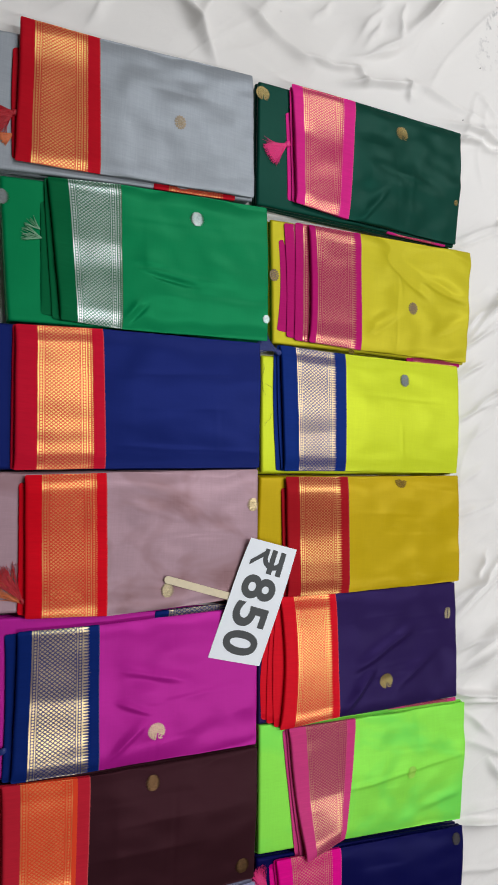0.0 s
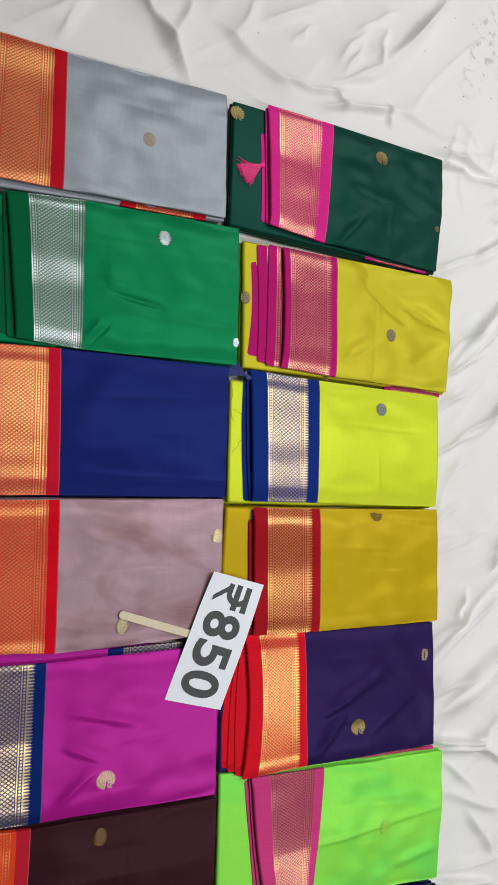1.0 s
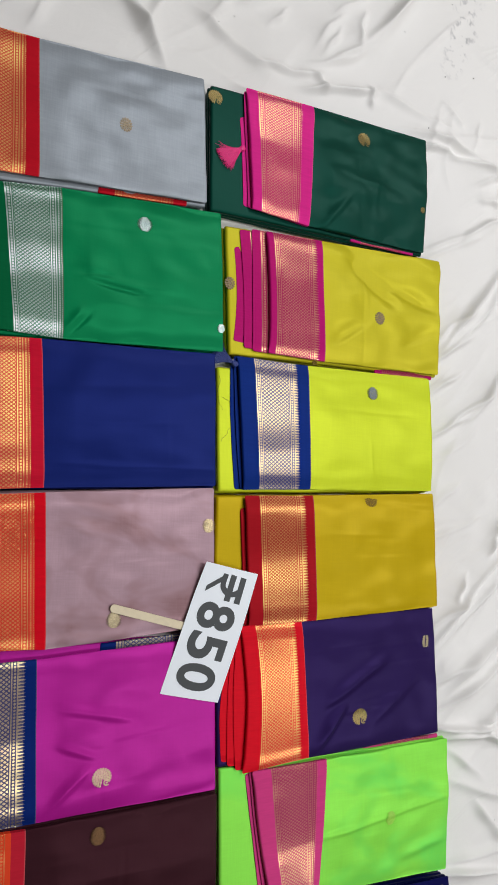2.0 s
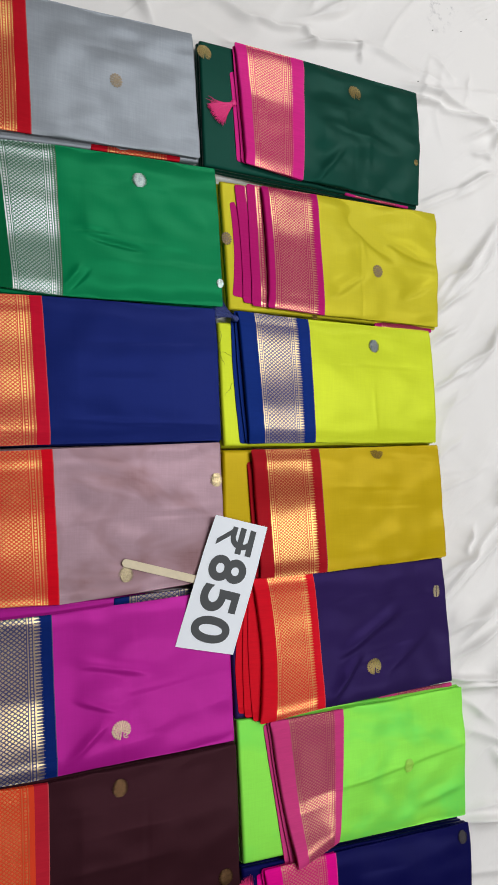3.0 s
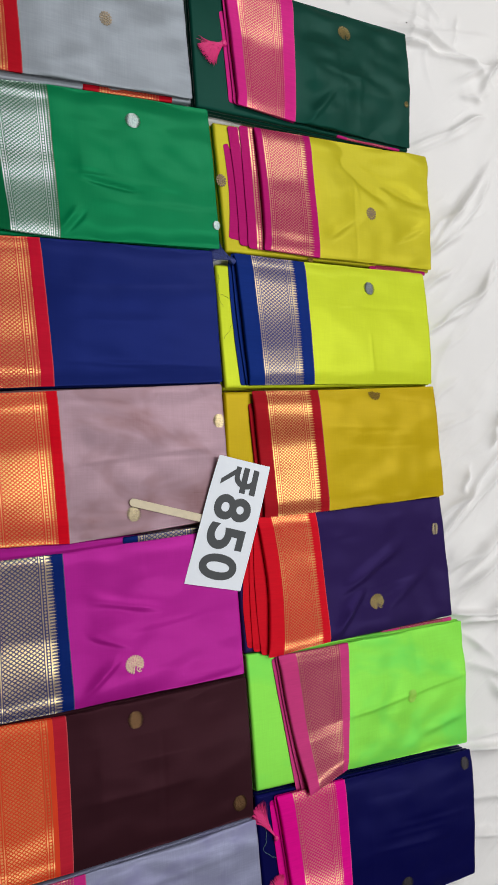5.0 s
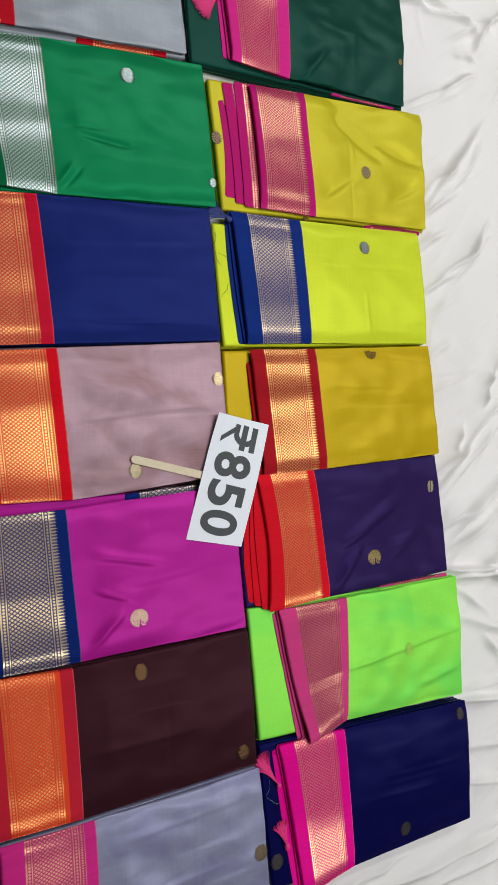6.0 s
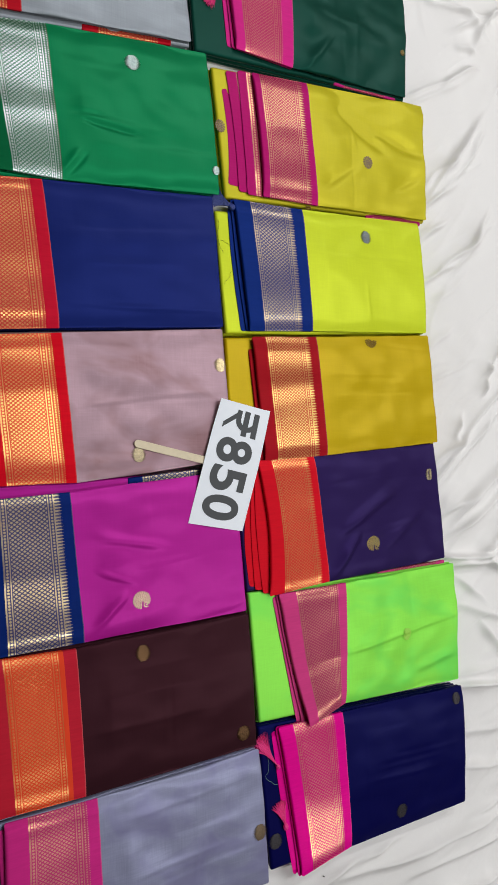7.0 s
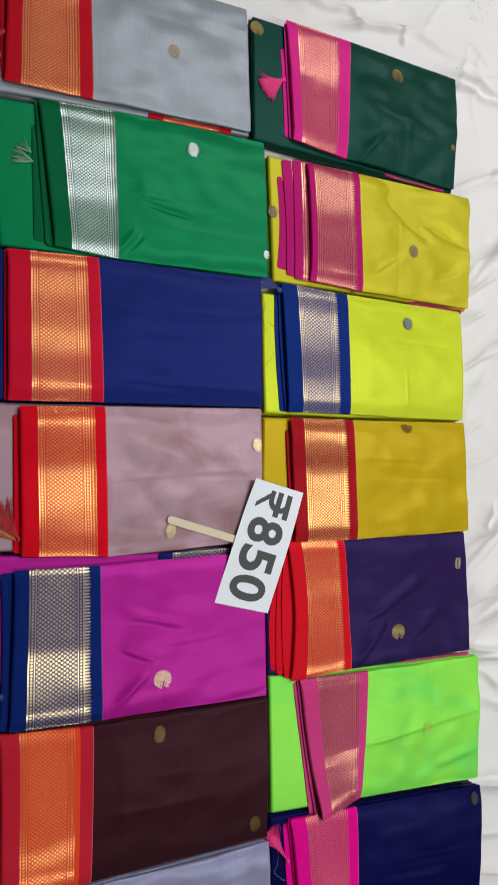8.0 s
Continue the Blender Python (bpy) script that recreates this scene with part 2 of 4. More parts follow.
for px, py, lx, ly, watts in PANELS:
    thing = tagged(empty("ceiling_light", px, py, CEIL), "white enamelled tube light on the ceiling, switched on", "ceiling light", "ceiling lights")
    part("housing", box_bm(-lx / 2 - 0.02, lx / 2 + 0.02, -ly / 2 - 0.02, ly / 2 + 0.02, -0.035, 0.0, 0.004), HOUSING, thing)
    lamp = bpy.data.lights.new("lamp", "AREA")
    lamp.shape, lamp.size, lamp.size_y, lamp.energy = "RECTANGLE", lx, ly, watts
    lamp.color = (0.98, 0.98, 1.0)
    ob = new("lamp", lamp)
    ob.parent = thing
    ob.location = (0, 0, -0.04)


# ---- the white sheet ----
# folds: from x, y to x, y, then width and height in millimetres
FAR_FOLDS = (
    (0.284, 0.815, 0.353, 0.738, 12, 9), (0.299, 0.821, 0.406, 0.674, 16, 9), (0.392, 0.842, 0.356, 0.740, 12, 5), (0.162, 0.665, 0.202, 0.767, 12, 7),
    (0.089, 0.659, 0.202, 0.767, 14, 6), (0.450, 0.811, 0.578, 0.755, 16, 7), (0.578, 0.758, 0.695, 0.775, 9, 7), (0.679, 0.745, 0.834, 0.791, 9, 9),
    (0.831, 0.798, 0.839, 0.761, 9, 6), (0.695, 0.782, 0.724, 0.754, 10, 6), (0.704, 0.801, 0.821, 0.869, 9, 6), (0.730, 0.819, 0.834, 0.899, 10, 6),
    (0.718, 0.837, 0.756, 0.898, 10, 5), (0.698, 0.851, 0.764, 0.938, 12, 5), (0.825, 0.894, 0.970, 1.086, 13, 9),
)
FAR_RIPPLES = (
    (0.848, 0.915, 1.017, 1.155, 14, 6), (0.797, 0.880, 0.812, 0.958, 10, 6), (0.596, 0.847, 0.634, 0.894, 9, 5), (0.896, 0.834, 1.090, 1.068, 14, 5),
    (0.478, 0.812, 0.517, 0.921, 16, 5), (0.534, 0.858, 0.692, 0.987, 16, 5), (0.750, 0.938, 0.833, 1.012, 12, 5), (0.956, 0.713, 1.054, 0.718, 7, 9),
    (0.935, 0.748, 1.190, 0.715, 12, 10), (0.866, 0.801, 1.037, 0.772, 12, 5), (1.035, 0.834, 1.085, 0.791, 10, 4), (1.112, 0.746, 1.136, 0.821, 8, 4),
)
SIDE_FOLDS = (
    (0.945, 0.472, 1.094, 0.545, 9, 7), (1.088, 0.540, 1.191, 0.603, 8, 9), (0.960, 0.460, 1.124, 0.542, 12, 6), (1.033, 0.296, 1.193, 0.479, 10, 10),
    (1.049, 0.280, 1.202, 0.453, 9, 6), (1.004, 0.257, 1.104, 0.320, 9, 6), (1.003, 0.300, 1.098, 0.371, 12, 6), (0.980, 0.179, 1.069, 0.235, 9, 6),
    (1.031, 0.123, 1.139, 0.192, 9, 7), (1.115, 0.169, 1.196, 0.272, 15, 11), (1.100, 0.143, 1.205, 0.249, 11, 7), (0.991, 0.096, 1.100, 0.151, 9, 6),
    (1.010, 0.046, 1.116, 0.115, 14, 4), (0.998, -0.045, 1.072, 0.005, 11, 4), (1.012, -0.106, 1.112, -0.068, 11, 4),
)
CORNER_FOLDS = (
    (1.050, 0.708, 1.225, 0.720, 9, 8), (1.217, 0.715, 1.320, 0.789, 7, 11), (1.232, 0.725, 1.188, 0.646, 11, 7), (1.121, 0.670, 1.225, 0.720, 9, 6),
    (1.140, 0.637, 1.192, 0.638, 7, 6), (1.254, 0.559, 1.298, 0.675, 9, 6), (1.149, -0.133, 1.172, -0.071, 7, 9), (1.167, -0.083, 1.248, 0.021, 8, 11),
    (0.999, -0.306, 1.238, -0.088, 8, 8), (1.014, -0.321, 1.234, -0.132, 12, 7), (1.058, -0.226, 1.084, -0.179, 8, 7), (0.985, -0.283, 1.086, -0.229, 9, 6),
    (1.011, -0.385, 1.113, -0.341, 12, 7),
)
LONG_FOLDS = (
    (1.056, -0.388, 1.238, -0.277, 17, 13), (1.019, -0.443, 1.225, -0.320, 9, 8), (1.111, -0.476, 1.218, -0.394, 14, 9), (1.001, -0.471, 1.162, -0.478, 6, 11),
    (1.039, -0.488, 1.144, -0.493, 7, 9), (1.131, -0.486, 1.206, -0.524, 8, 10), (1.124, -0.466, 1.214, -0.437, 8, 11), (1.056, -0.572, 1.197, -0.619, 14, 6),
    (1.119, -0.620, 1.181, -0.696, 14, 7), (1.045, -0.512, 1.123, -0.567, 12, 5), (1.026, -0.734, 1.167, -0.753, 7, 10),
)
NEAR_FOLDS = (
    (1.047, -0.718, 1.188, -0.715, 12, 6), (1.031, -0.900, 1.169, -0.918, 12, 7), (1.042, -0.832, 1.177, -0.837, 14, 6), (0.733, -1.019, 0.940, -1.028, 14, 9),
    (0.910, -1.030, 1.160, -1.013, 16, 9), (0.773, -0.999, 0.863, -0.983, 9, 6), (0.907, -1.061, 1.156, -1.059, 12, 7), (0.947, -1.118, 1.066, -1.133, 8, 10),
    (1.056, -1.134, 1.149, -1.133, 8, 10), (0.646, -1.020, 0.774, -0.987, 12, 7), (1.035, -1.001, 1.154, -0.982, 12, 6),
)


def sheet_height(x, y):
    """Folds of the sheet: a sharp crest with one steep and one soft flank, flattened where the bundles lie."""
    rng = np.random.RandomState(7)
    h = np.zeros_like(x)

    def crease(x0, y0, x1, y1, width, amp, bow, steep):
        half = 0.5 * math.hypot(x1 - x0, y1 - y0)
        ca, sa = (x1 - x0) / (2 * half), (y1 - y0) / (2 * half)
        px, py = x - (x0 + x1) / 2, y - (y0 + y1) / 2
        k = np.nonzero(px * px + py * py < (half * 1.7 + 0.09) ** 2)
        if not len(k[0]):
            return
        px, py = px[k], py[k]
        s = (px * ca + py * sa) / half
        d = (-px * sa + py * ca - bow * half * (s * s - 0.4) - 0.0012 * np.sin(s * 4.3 + x0 * 40)) * steep
        soft = np.exp(-np.abs(d) / (width * 2.0))
        hard = np.exp(-(d / (width * 0.85)) ** 2)
        h[k] += amp * np.where(d > 0, soft, hard) * np.exp(-np.abs(s * 0.93) ** 3.5) * (0.9 + 0.15 * np.sin(s * 4.1 + y1 * 30))

    for folds in (FAR_FOLDS, FAR_RIPPLES, SIDE_FOLDS, CORNER_FOLDS, LONG_FOLDS, NEAR_FOLDS):
        for x0, y0, x1, y1, width, amp in folds:
            turn, side = rng.normal(), 1 if rng.rand() < 0.75 else -1
            crease(x0, y0, x1, y1, max(0.0075, width * 0.001), amp * 0.0017, 0.07 * turn, side)
            crease(x0, y0, x1, y1, 0.0042, amp * 0.00042, 0.07 * turn, -side)

    def chance(count, xs, ys, turn, spread, low, high):
        for _ in range(count):
            cx, cy, a, half = rng.uniform(*xs), rng.uniform(*ys), radians(rng.normal(turn, spread)), rng.uniform(0.03, 0.12)
            crease(cx - half * math.cos(a), cy - half * math.sin(a), cx + half * math.cos(a), cy + half * math.sin(a),
                   rng.uniform(0.008, 0.022), rng.uniform(low, high), rng.normal(0, 0.12), 1 if rng.rand() < 0.6 else -1)

    chance(34, (0.0, 1.25), (0.70, 1.15), 30, 45, 0.0015, 0.0050)       # beyond the far end
    chance(52, (0.99, 1.35), (-1.0, 0.70), 40, 14, 0.0016, 0.0056)      # along the free side
    chance(24, (0.3, 1.3), (-1.3, -0.98), 12, 20, 0.0014, 0.0048)       # below the near end
    h = h + 0.004 * np.sin(3.1 * x + 1.7 * y) * np.sin(2.3 * y - 1.1 * x + 0.6)
    inside = 1 / (1 + np.exp((x - 0.985) / 0.008)) / (1 + np.exp((y - 0.69) / 0.012)) / (1 + np.exp((-0.96 - y) / 0.012))
    return h * (1 - 0.93 * inside)


def build_sheet():
    xs = np.concatenate((np.arange(-1.0, -0.04, 0.03), np.arange(-0.04, 1.34, 0.0029), np.arange(1.35, 2.3, 0.03)))
    ys = np.concatenate((np.arange(-2.0, -1.18, 0.03), np.arange(-1.17, 1.18, 0.0029), np.arange(1.2, 2.2, 0.03)))
    gx, gy = np.meshgrid(xs, ys)
    gz = sheet_height(gx, gy)
    verts = np.stack((gx.ravel(), gy.ravel(), gz.ravel()), 1)
    nx = len(xs)
    i, j = np.meshgrid(np.arange(nx - 1), np.arange(len(ys) - 1))
    k = (j * nx + i).ravel()
    faces = np.stack((k, k + 1, k + nx + 1, k + nx), 1).tolist()
    me = mesh_of("bed_sheet", verts.tolist(), faces, sheet_material())
    ob = new("cotton_sheet", me)
    mod = ob.modifiers.new("thickness", "SOLIDIFY")
    mod.thickness, mod.offset = 0.0015, -1
    return tagged(ob, "creased off-white cotton sheet spread flat over the floor", "sheet")


build_sheet()


# ---- folded sarees ----
def lerp(a, b, t):
    return (a[0] + (b[0] - a[0]) * t, a[1] + (b[1] - a[1]) * t)


def dist(a, b):
    return math.hypot(a[0] - b[0], a[1] - b[1])


def steps(length, r, n):
    """Even steps along an edge, closer at the rounded ends."""
    e = min(0.45, r / length)
    g = min(0.2, 0.008 / length)
    mid = [e, (e + g) / 2] + [g + (1 - 2 * g) * i / n for i in range(n + 1)] + [1 - (e + g) / 2, 1 - e]
    ends = [0.0, 0.06 * e, 0.22 * e, 0.55 * e]
    return ends + mid + [1 - v for v in reversed(ends)]


def wrinkle(x, y, seed, amp, creases):
    p = Vector((x * 8.0, y * 11.0, seed * 3.7))
    q = Vector((x * 19.0 + y * 9.0, y * 26.0 - x * 7.0, seed * 5.1))
    r = Vector((x * 6.0 + y * 5.0, y * 10.0 - x * 4.0, seed * 4.3))
    z = 2.1 * amp * (noise.noise(p) * 1.5 + noise.noise(q) * 0.8 + noise.noise(Vector((x * 3.5, y * 9.5, seed * 2.3))) * 1.0)
    z -= 0.2 * amp * max(0.0, 1 - abs(noise.noise(r)) * 8.0) * max(0.0, noise.noise(p * 0.8 + Vector((7, 3, 1))))
    z *= 1 - 0.85 * math.exp(-((x - 0.51) ** 2 + (y + 0.26) ** 2) / 0.014)     # pressed flat under the sign
    for cx, cy, ang, length, width, height in creases:
        ca, sa = math.cos(ang), math.sin(ang)
        s, d = (x - cx) * ca + (y - cy) * sa, -(x - cx) * sa + (y - cy) * ca
        if abs(s) < 2.2 * length and abs(d) < 4 * width:
            z += 1.6 * height * math.exp(-(d * (1.0 if d > 0 else 1.8) / width) ** 2) * math.exp(-(s / length) ** 4)
    return z


def puff(x, y, t, pillow):
    """The soft rise of a folded bundle between its two long edges, less where the sign presses on it."""
    return pillow * math.sin(math.pi * min(1.0, max(0.0, t))) * (1 - 0.85 * math.exp(-((x - 0.51) ** 2 + (y + 0.26) ** 2) / 0.014))


def fold(corners, z0, z1, seed, amp, creases, origin, wob=0.0011, lift=0.0, bow=0.0, sag=0.0, fine=1, round_r=0.0032, pillow=0.0):
    """One folded layer with rounded edges. corners: six, from the border's far end round to its near end, as
    far-left, far seam, far-right, near-right, near seam, near-left. Gives grids for the border side and the field side."""
    fl, fm, fr, nr, nm, nl = corners
    r = (z1 - z0) / 2
    wide = [(dist(fl, fm) + dist(nl, nm)) / 2, (dist(fm, fr) + dist(nm, nr)) / 2]
    high = (dist(fl, nl) + dist(fr, nr)) / 2
    full = sum(wide)
    ss = steps(full, r, 44 * fine)
    seam = wide[0] / full
    k = min(range(len(ss)), key=lambda i: abs(ss[i] - seam))
    ss[k] = seam
    tt = steps(high, r, 26 * fine)
    mid = (z0 + z1) / 2

    def bulge(d):
        return math.sqrt(max(0.0, 1 - (1 - min(1.0, d / r)) ** 2))

    top, low, uv = [], [], []
    for t0 in tt:
        for s0 in ss:
            s, t = s0, t0
            ca, cb = 1 - min(s, 1 - s) * full / round_r, 1 - min(t, 1 - t) * high / round_r
            if ca > 0 and cb > 0:
                ds, dt = round_r * (1 - ca * math.sqrt(1 - cb * cb / 2)) / full, round_r * (1 - cb * math.sqrt(1 - ca * ca / 2)) / high
                s, t = (ds if s < 0.5 else 1 - ds), (dt if t < 0.5 else 1 - dt)
            if s <= seam:
                a = s / seam
                x, y = lerp(lerp(nl, nm, a), lerp(fl, fm, a), t)
            else:
                a = (s - seam) / (1 - seam)
                x, y = lerp(lerp(nm, nr, a), lerp(fm, fr, a), t)
            p = bulge(min(s0, 1 - s0) * full) * bulge(min(t0, 1 - t0) * high)
            x += bow * math.sin(math.pi * t) * max(0.0, 1 - s / seam) if bow else 0.0
            e = min(t, 1 - t) * high
            wx = noise.noise(Vector((x * 7, y * 7, seed + 11))) + 0.5 * noise.noise(Vector((x * 22, y * 22, seed + 17)))
            wy = noise.noise(Vector((x * 7, y * 7, seed + 31))) + 0.5 * noise.noise(Vector((x * 22, y * 22, seed + 37)))
            z = wrinkle(x, y, seed, amp, creases) * min(1.0, 0.2 + max(0.0, s - seam) * 8) if amp else 0.0
            z += puff(x, y, t, pillow) * min(1.0, 0.35 + max(0.0, s - seam) * 6) if pillow else 0.0
            z = max(z - sag * max(0.0, 1 - e / 0.028) ** 2, -0.0036)
            up = lift * max(0.0, 1 - s / seam) * max(0.0, 1 - t * 3) if lift else 0.0
            top.append((x + wx * wob - origin[0], y + wy * wob - origin[1], mid + r * p + z * p + up))
            low.append((x + wx * wob - origin[0], y + wy * wob - origin[1], mid - r * p + up))
            uv.append((s / seam if s <= seam else 1.0 + (s - seam), t * high))
    n, rows = len(ss), len(tt)
    out = []
    for a, b in ((0, k), (k, n - 1)):
        verts, uvs, faces, index = [], [], [], {}

        def vert(which, j, i):
            rim = j in (0, rows - 1) or i in (0, n - 1)
            key = (0 if rim else which, j, i)
            if key not in index:
                index[key] = len(verts)
                verts.append((low if which and not rim else top)[j * n + i])
                uvs.append(uv[j * n + i])
            return index[key]

        for j in range(rows - 1):
            for i in range(a, b):
                f = [vert(0, j, i), vert(0, j, i + 1), vert(0, j + 1, i + 1), vert(0, j + 1, i)]
                faces.append(f)
                g = [vert(1, j, i), vert(1, j + 1, i), vert(1, j + 1, i + 1), vert(1, j, i + 1)]
                if len(set(g)) == 4:
                    faces.append(g)
        out.append((verts, faces, uvs))
    return out


def tube(points, r, verts, faces):
    """Adds a thin three-sided thread along the points."""
    base = len(verts)
    for k, p in enumerate(points):
        q = points[min(k + 1, len(points) - 1)] - points[max(k - 1, 0)]
        side = q.cross(Vector((0, 0, 1)))
        side = side.normalized() if side.length > 1e-9 else Vector((1, 0, 0))
        up = side.cross(q).normalized()
        rr = r * (1.0 if k < len(points) - 1 else 0.5)
        for a in (90, 210, 330):
            verts.append(tuple(p + side * math.cos(radians(a)) * rr + up * math.sin(radians(a)) * rr))
    for k in range(len(points) - 1):
        for e in range(3):
            a, b = base + 3 * k + e, base + 3 * k + (e + 1) % 3
            faces.append((a, b, b + 3, a + 3))


def add_tassel(thing, origin, x, y, z, ang, length, mat, seed, threads=46, spread=26, knot=0.0042):
    """A knotted tassel whose threads fan out from its knot."""
    rng = random.Random(seed)
    verts, faces, ball = [], [], None
    if knot:
        bm = bmesh.new()
        bmesh.ops.create_uvsphere(bm, u_segments=12, v_segments=8, radius=knot)
        turn = Matrix.Rotation(ang, 3, "Z")
        for v in bm.verts:
            wobble = 1 + 0.18 * noise.noise(v.co * 600)
            v.co = turn @ (Vector((v.co.x * 1.25, v.co.y, v.co.z * 0.75)) * wobble) + Vector((x - origin[0], y - origin[1], z + knot * 0.7))
        ball = bm
    for _ in range(int(threads * 1.8)):
        a = ang + radians(rng.uniform(-spread, spread) * 0.6)
        l = length * rng.uniform(0.82, 1.03)
        bend = rng.gauss(0, 0.12)
        pts = []
        for k in range(7):
            t = k / 6
            aa = a + bend * t * t
            pts.append(Vector((x - origin[0] + math.cos(aa) * l * t, y - origin[1] + math.sin(aa) * l * t,
                               z + 0.0008 + rng.uniform(0, 0.0006) + (knot * 0.9 + 0.001) * (1 - t) * rng.uniform(0.4, 1.0))))
        tube(pts, 0.00055, verts, faces)
    me = mesh_of("tassel", verts, faces, mat)
    tassel = part_mesh("tassel", me, thing, "thread tassel with fanned ends")
    if ball:
        part("knot", ball, mat, tassel, "wound thread knot")
    return tassel


def add_motif(cloth, origin, x, y, kind, size, mat, zof, turn=0.0, clip=None):
    """A woven motif lying on the cloth: 'rosette' (rings of petals), 'paisley' (a fan of petals round a curl), 'disc' (close rows), 'barrel' (the same, cut square)."""
    pieces = []      # centre, angle, half length, half width

    def petal(cx, cy, ang, hl, hw):
        pieces.append((cx, cy, ang, hl, hw))

    if kind == "rosette":
        for ring, count, hl, hw in ((0.0, 1, 0.24, 0.24), (0.42, 9, 0.20, 0.16), (0.80, 14, 0.22, 0.175)):
            for k in range(count):
                a = 2 * math.pi * (k + 0.5 * (count % 2)) / count
                petal(ring * math.cos(a) * 0.86, ring * math.sin(a), a, hl, hw)
    elif kind in ("paisley", "cut_paisley"):
        for ring, count, hl, hw in ((0.62, 13, 0.18, 0.14), (0.94, 19, 0.20, 0.135), (0.34, 8, 0.16, 0.13), (0.10, 4, 0.13, 0.11)):
            for k in range(count):
                a = radians(-28 + 290 * k / (count - 1))
                petal(-0.12 + ring * math.cos(a), ring * math.sin(a) * 0.92, a, hl, hw)
        for k in range(12):
            a = radians(-60 - 34 * k)
            rr = 0.36 - 0.024 * k
            petal(0.42 + rr * math.cos(a), -0.50 + rr * math.sin(a), a + 1.57, 0.12, 0.09)
    else:
        rows_n = 21
        for k in range(rows_n):
            yy = -0.9 + 1.8 * k / (rows_n - 1)
            if kind == "disc":
                petal(0.0, yy, 0.0, math.sqrt(max(0.0, 1 - yy * yy)) * (1.02 if k % 2 else 1.14), 0.052)
            else:
                half = 0.32 * (1 - 0.4 * yy * yy) * (0.9 if k % 4 < 2 else 1.12)
                petal(-half - 0.015, yy, 0.0, half, 0.05)
                petal(half + 0.015, yy, 0.0, half, 0.05)
    if kind == "cut_paisley":     # folded over the edge
        clip = lambda cx, cy: cy > -0.15
    verts, faces = [], []
    ct, st = math.cos(turn), math.sin(turn)
    for cx, cy, ang, hl, hw in pieces:
        ca, sa = math.cos(ang), math.sin(ang)
        if clip and not clip(cx, cy):
            continue
        base = len(verts)
        ring = [(1, 0), (0.6, 0.8), (-0.6, 0.8), (-1, 0), (-0.6, -0.8), (0.6, -0.8)]
        for lift, grow in ((0.0001, 1.0), (0.0006, 0.82)):
            for e, g in ring:
                px, py = cx + e * hl * grow * ca - g * hw * grow * sa, cy + e * hl * grow * sa + g * hw * grow * ca
                wx, wy = x + size * (px * ct - py * st), y + size * (px * st + py * ct)
                verts.append((wx - origin[0], wy - origin[1], zof(wx, wy) + lift))
        faces.append(tuple(base + 6 + k for k in range(6)))
        for k in range(6):
            faces.append((base + k, base + (k + 1) % 6, base + 6 + (k + 1) % 6, base + 6 + k))
    me = mesh_of("motif", verts, faces, mat, smooth=False)
    return part_mesh("motif", me, cloth, "woven metallic motif")


def shift(p, dx, dy=0.0):
    return (p[0] + dx, p[1] + dy)


BASE_TOP, LEAF_TOP, FLAP_TOP = 0.0265, 0.0312, 0.0370
saree_count = 0


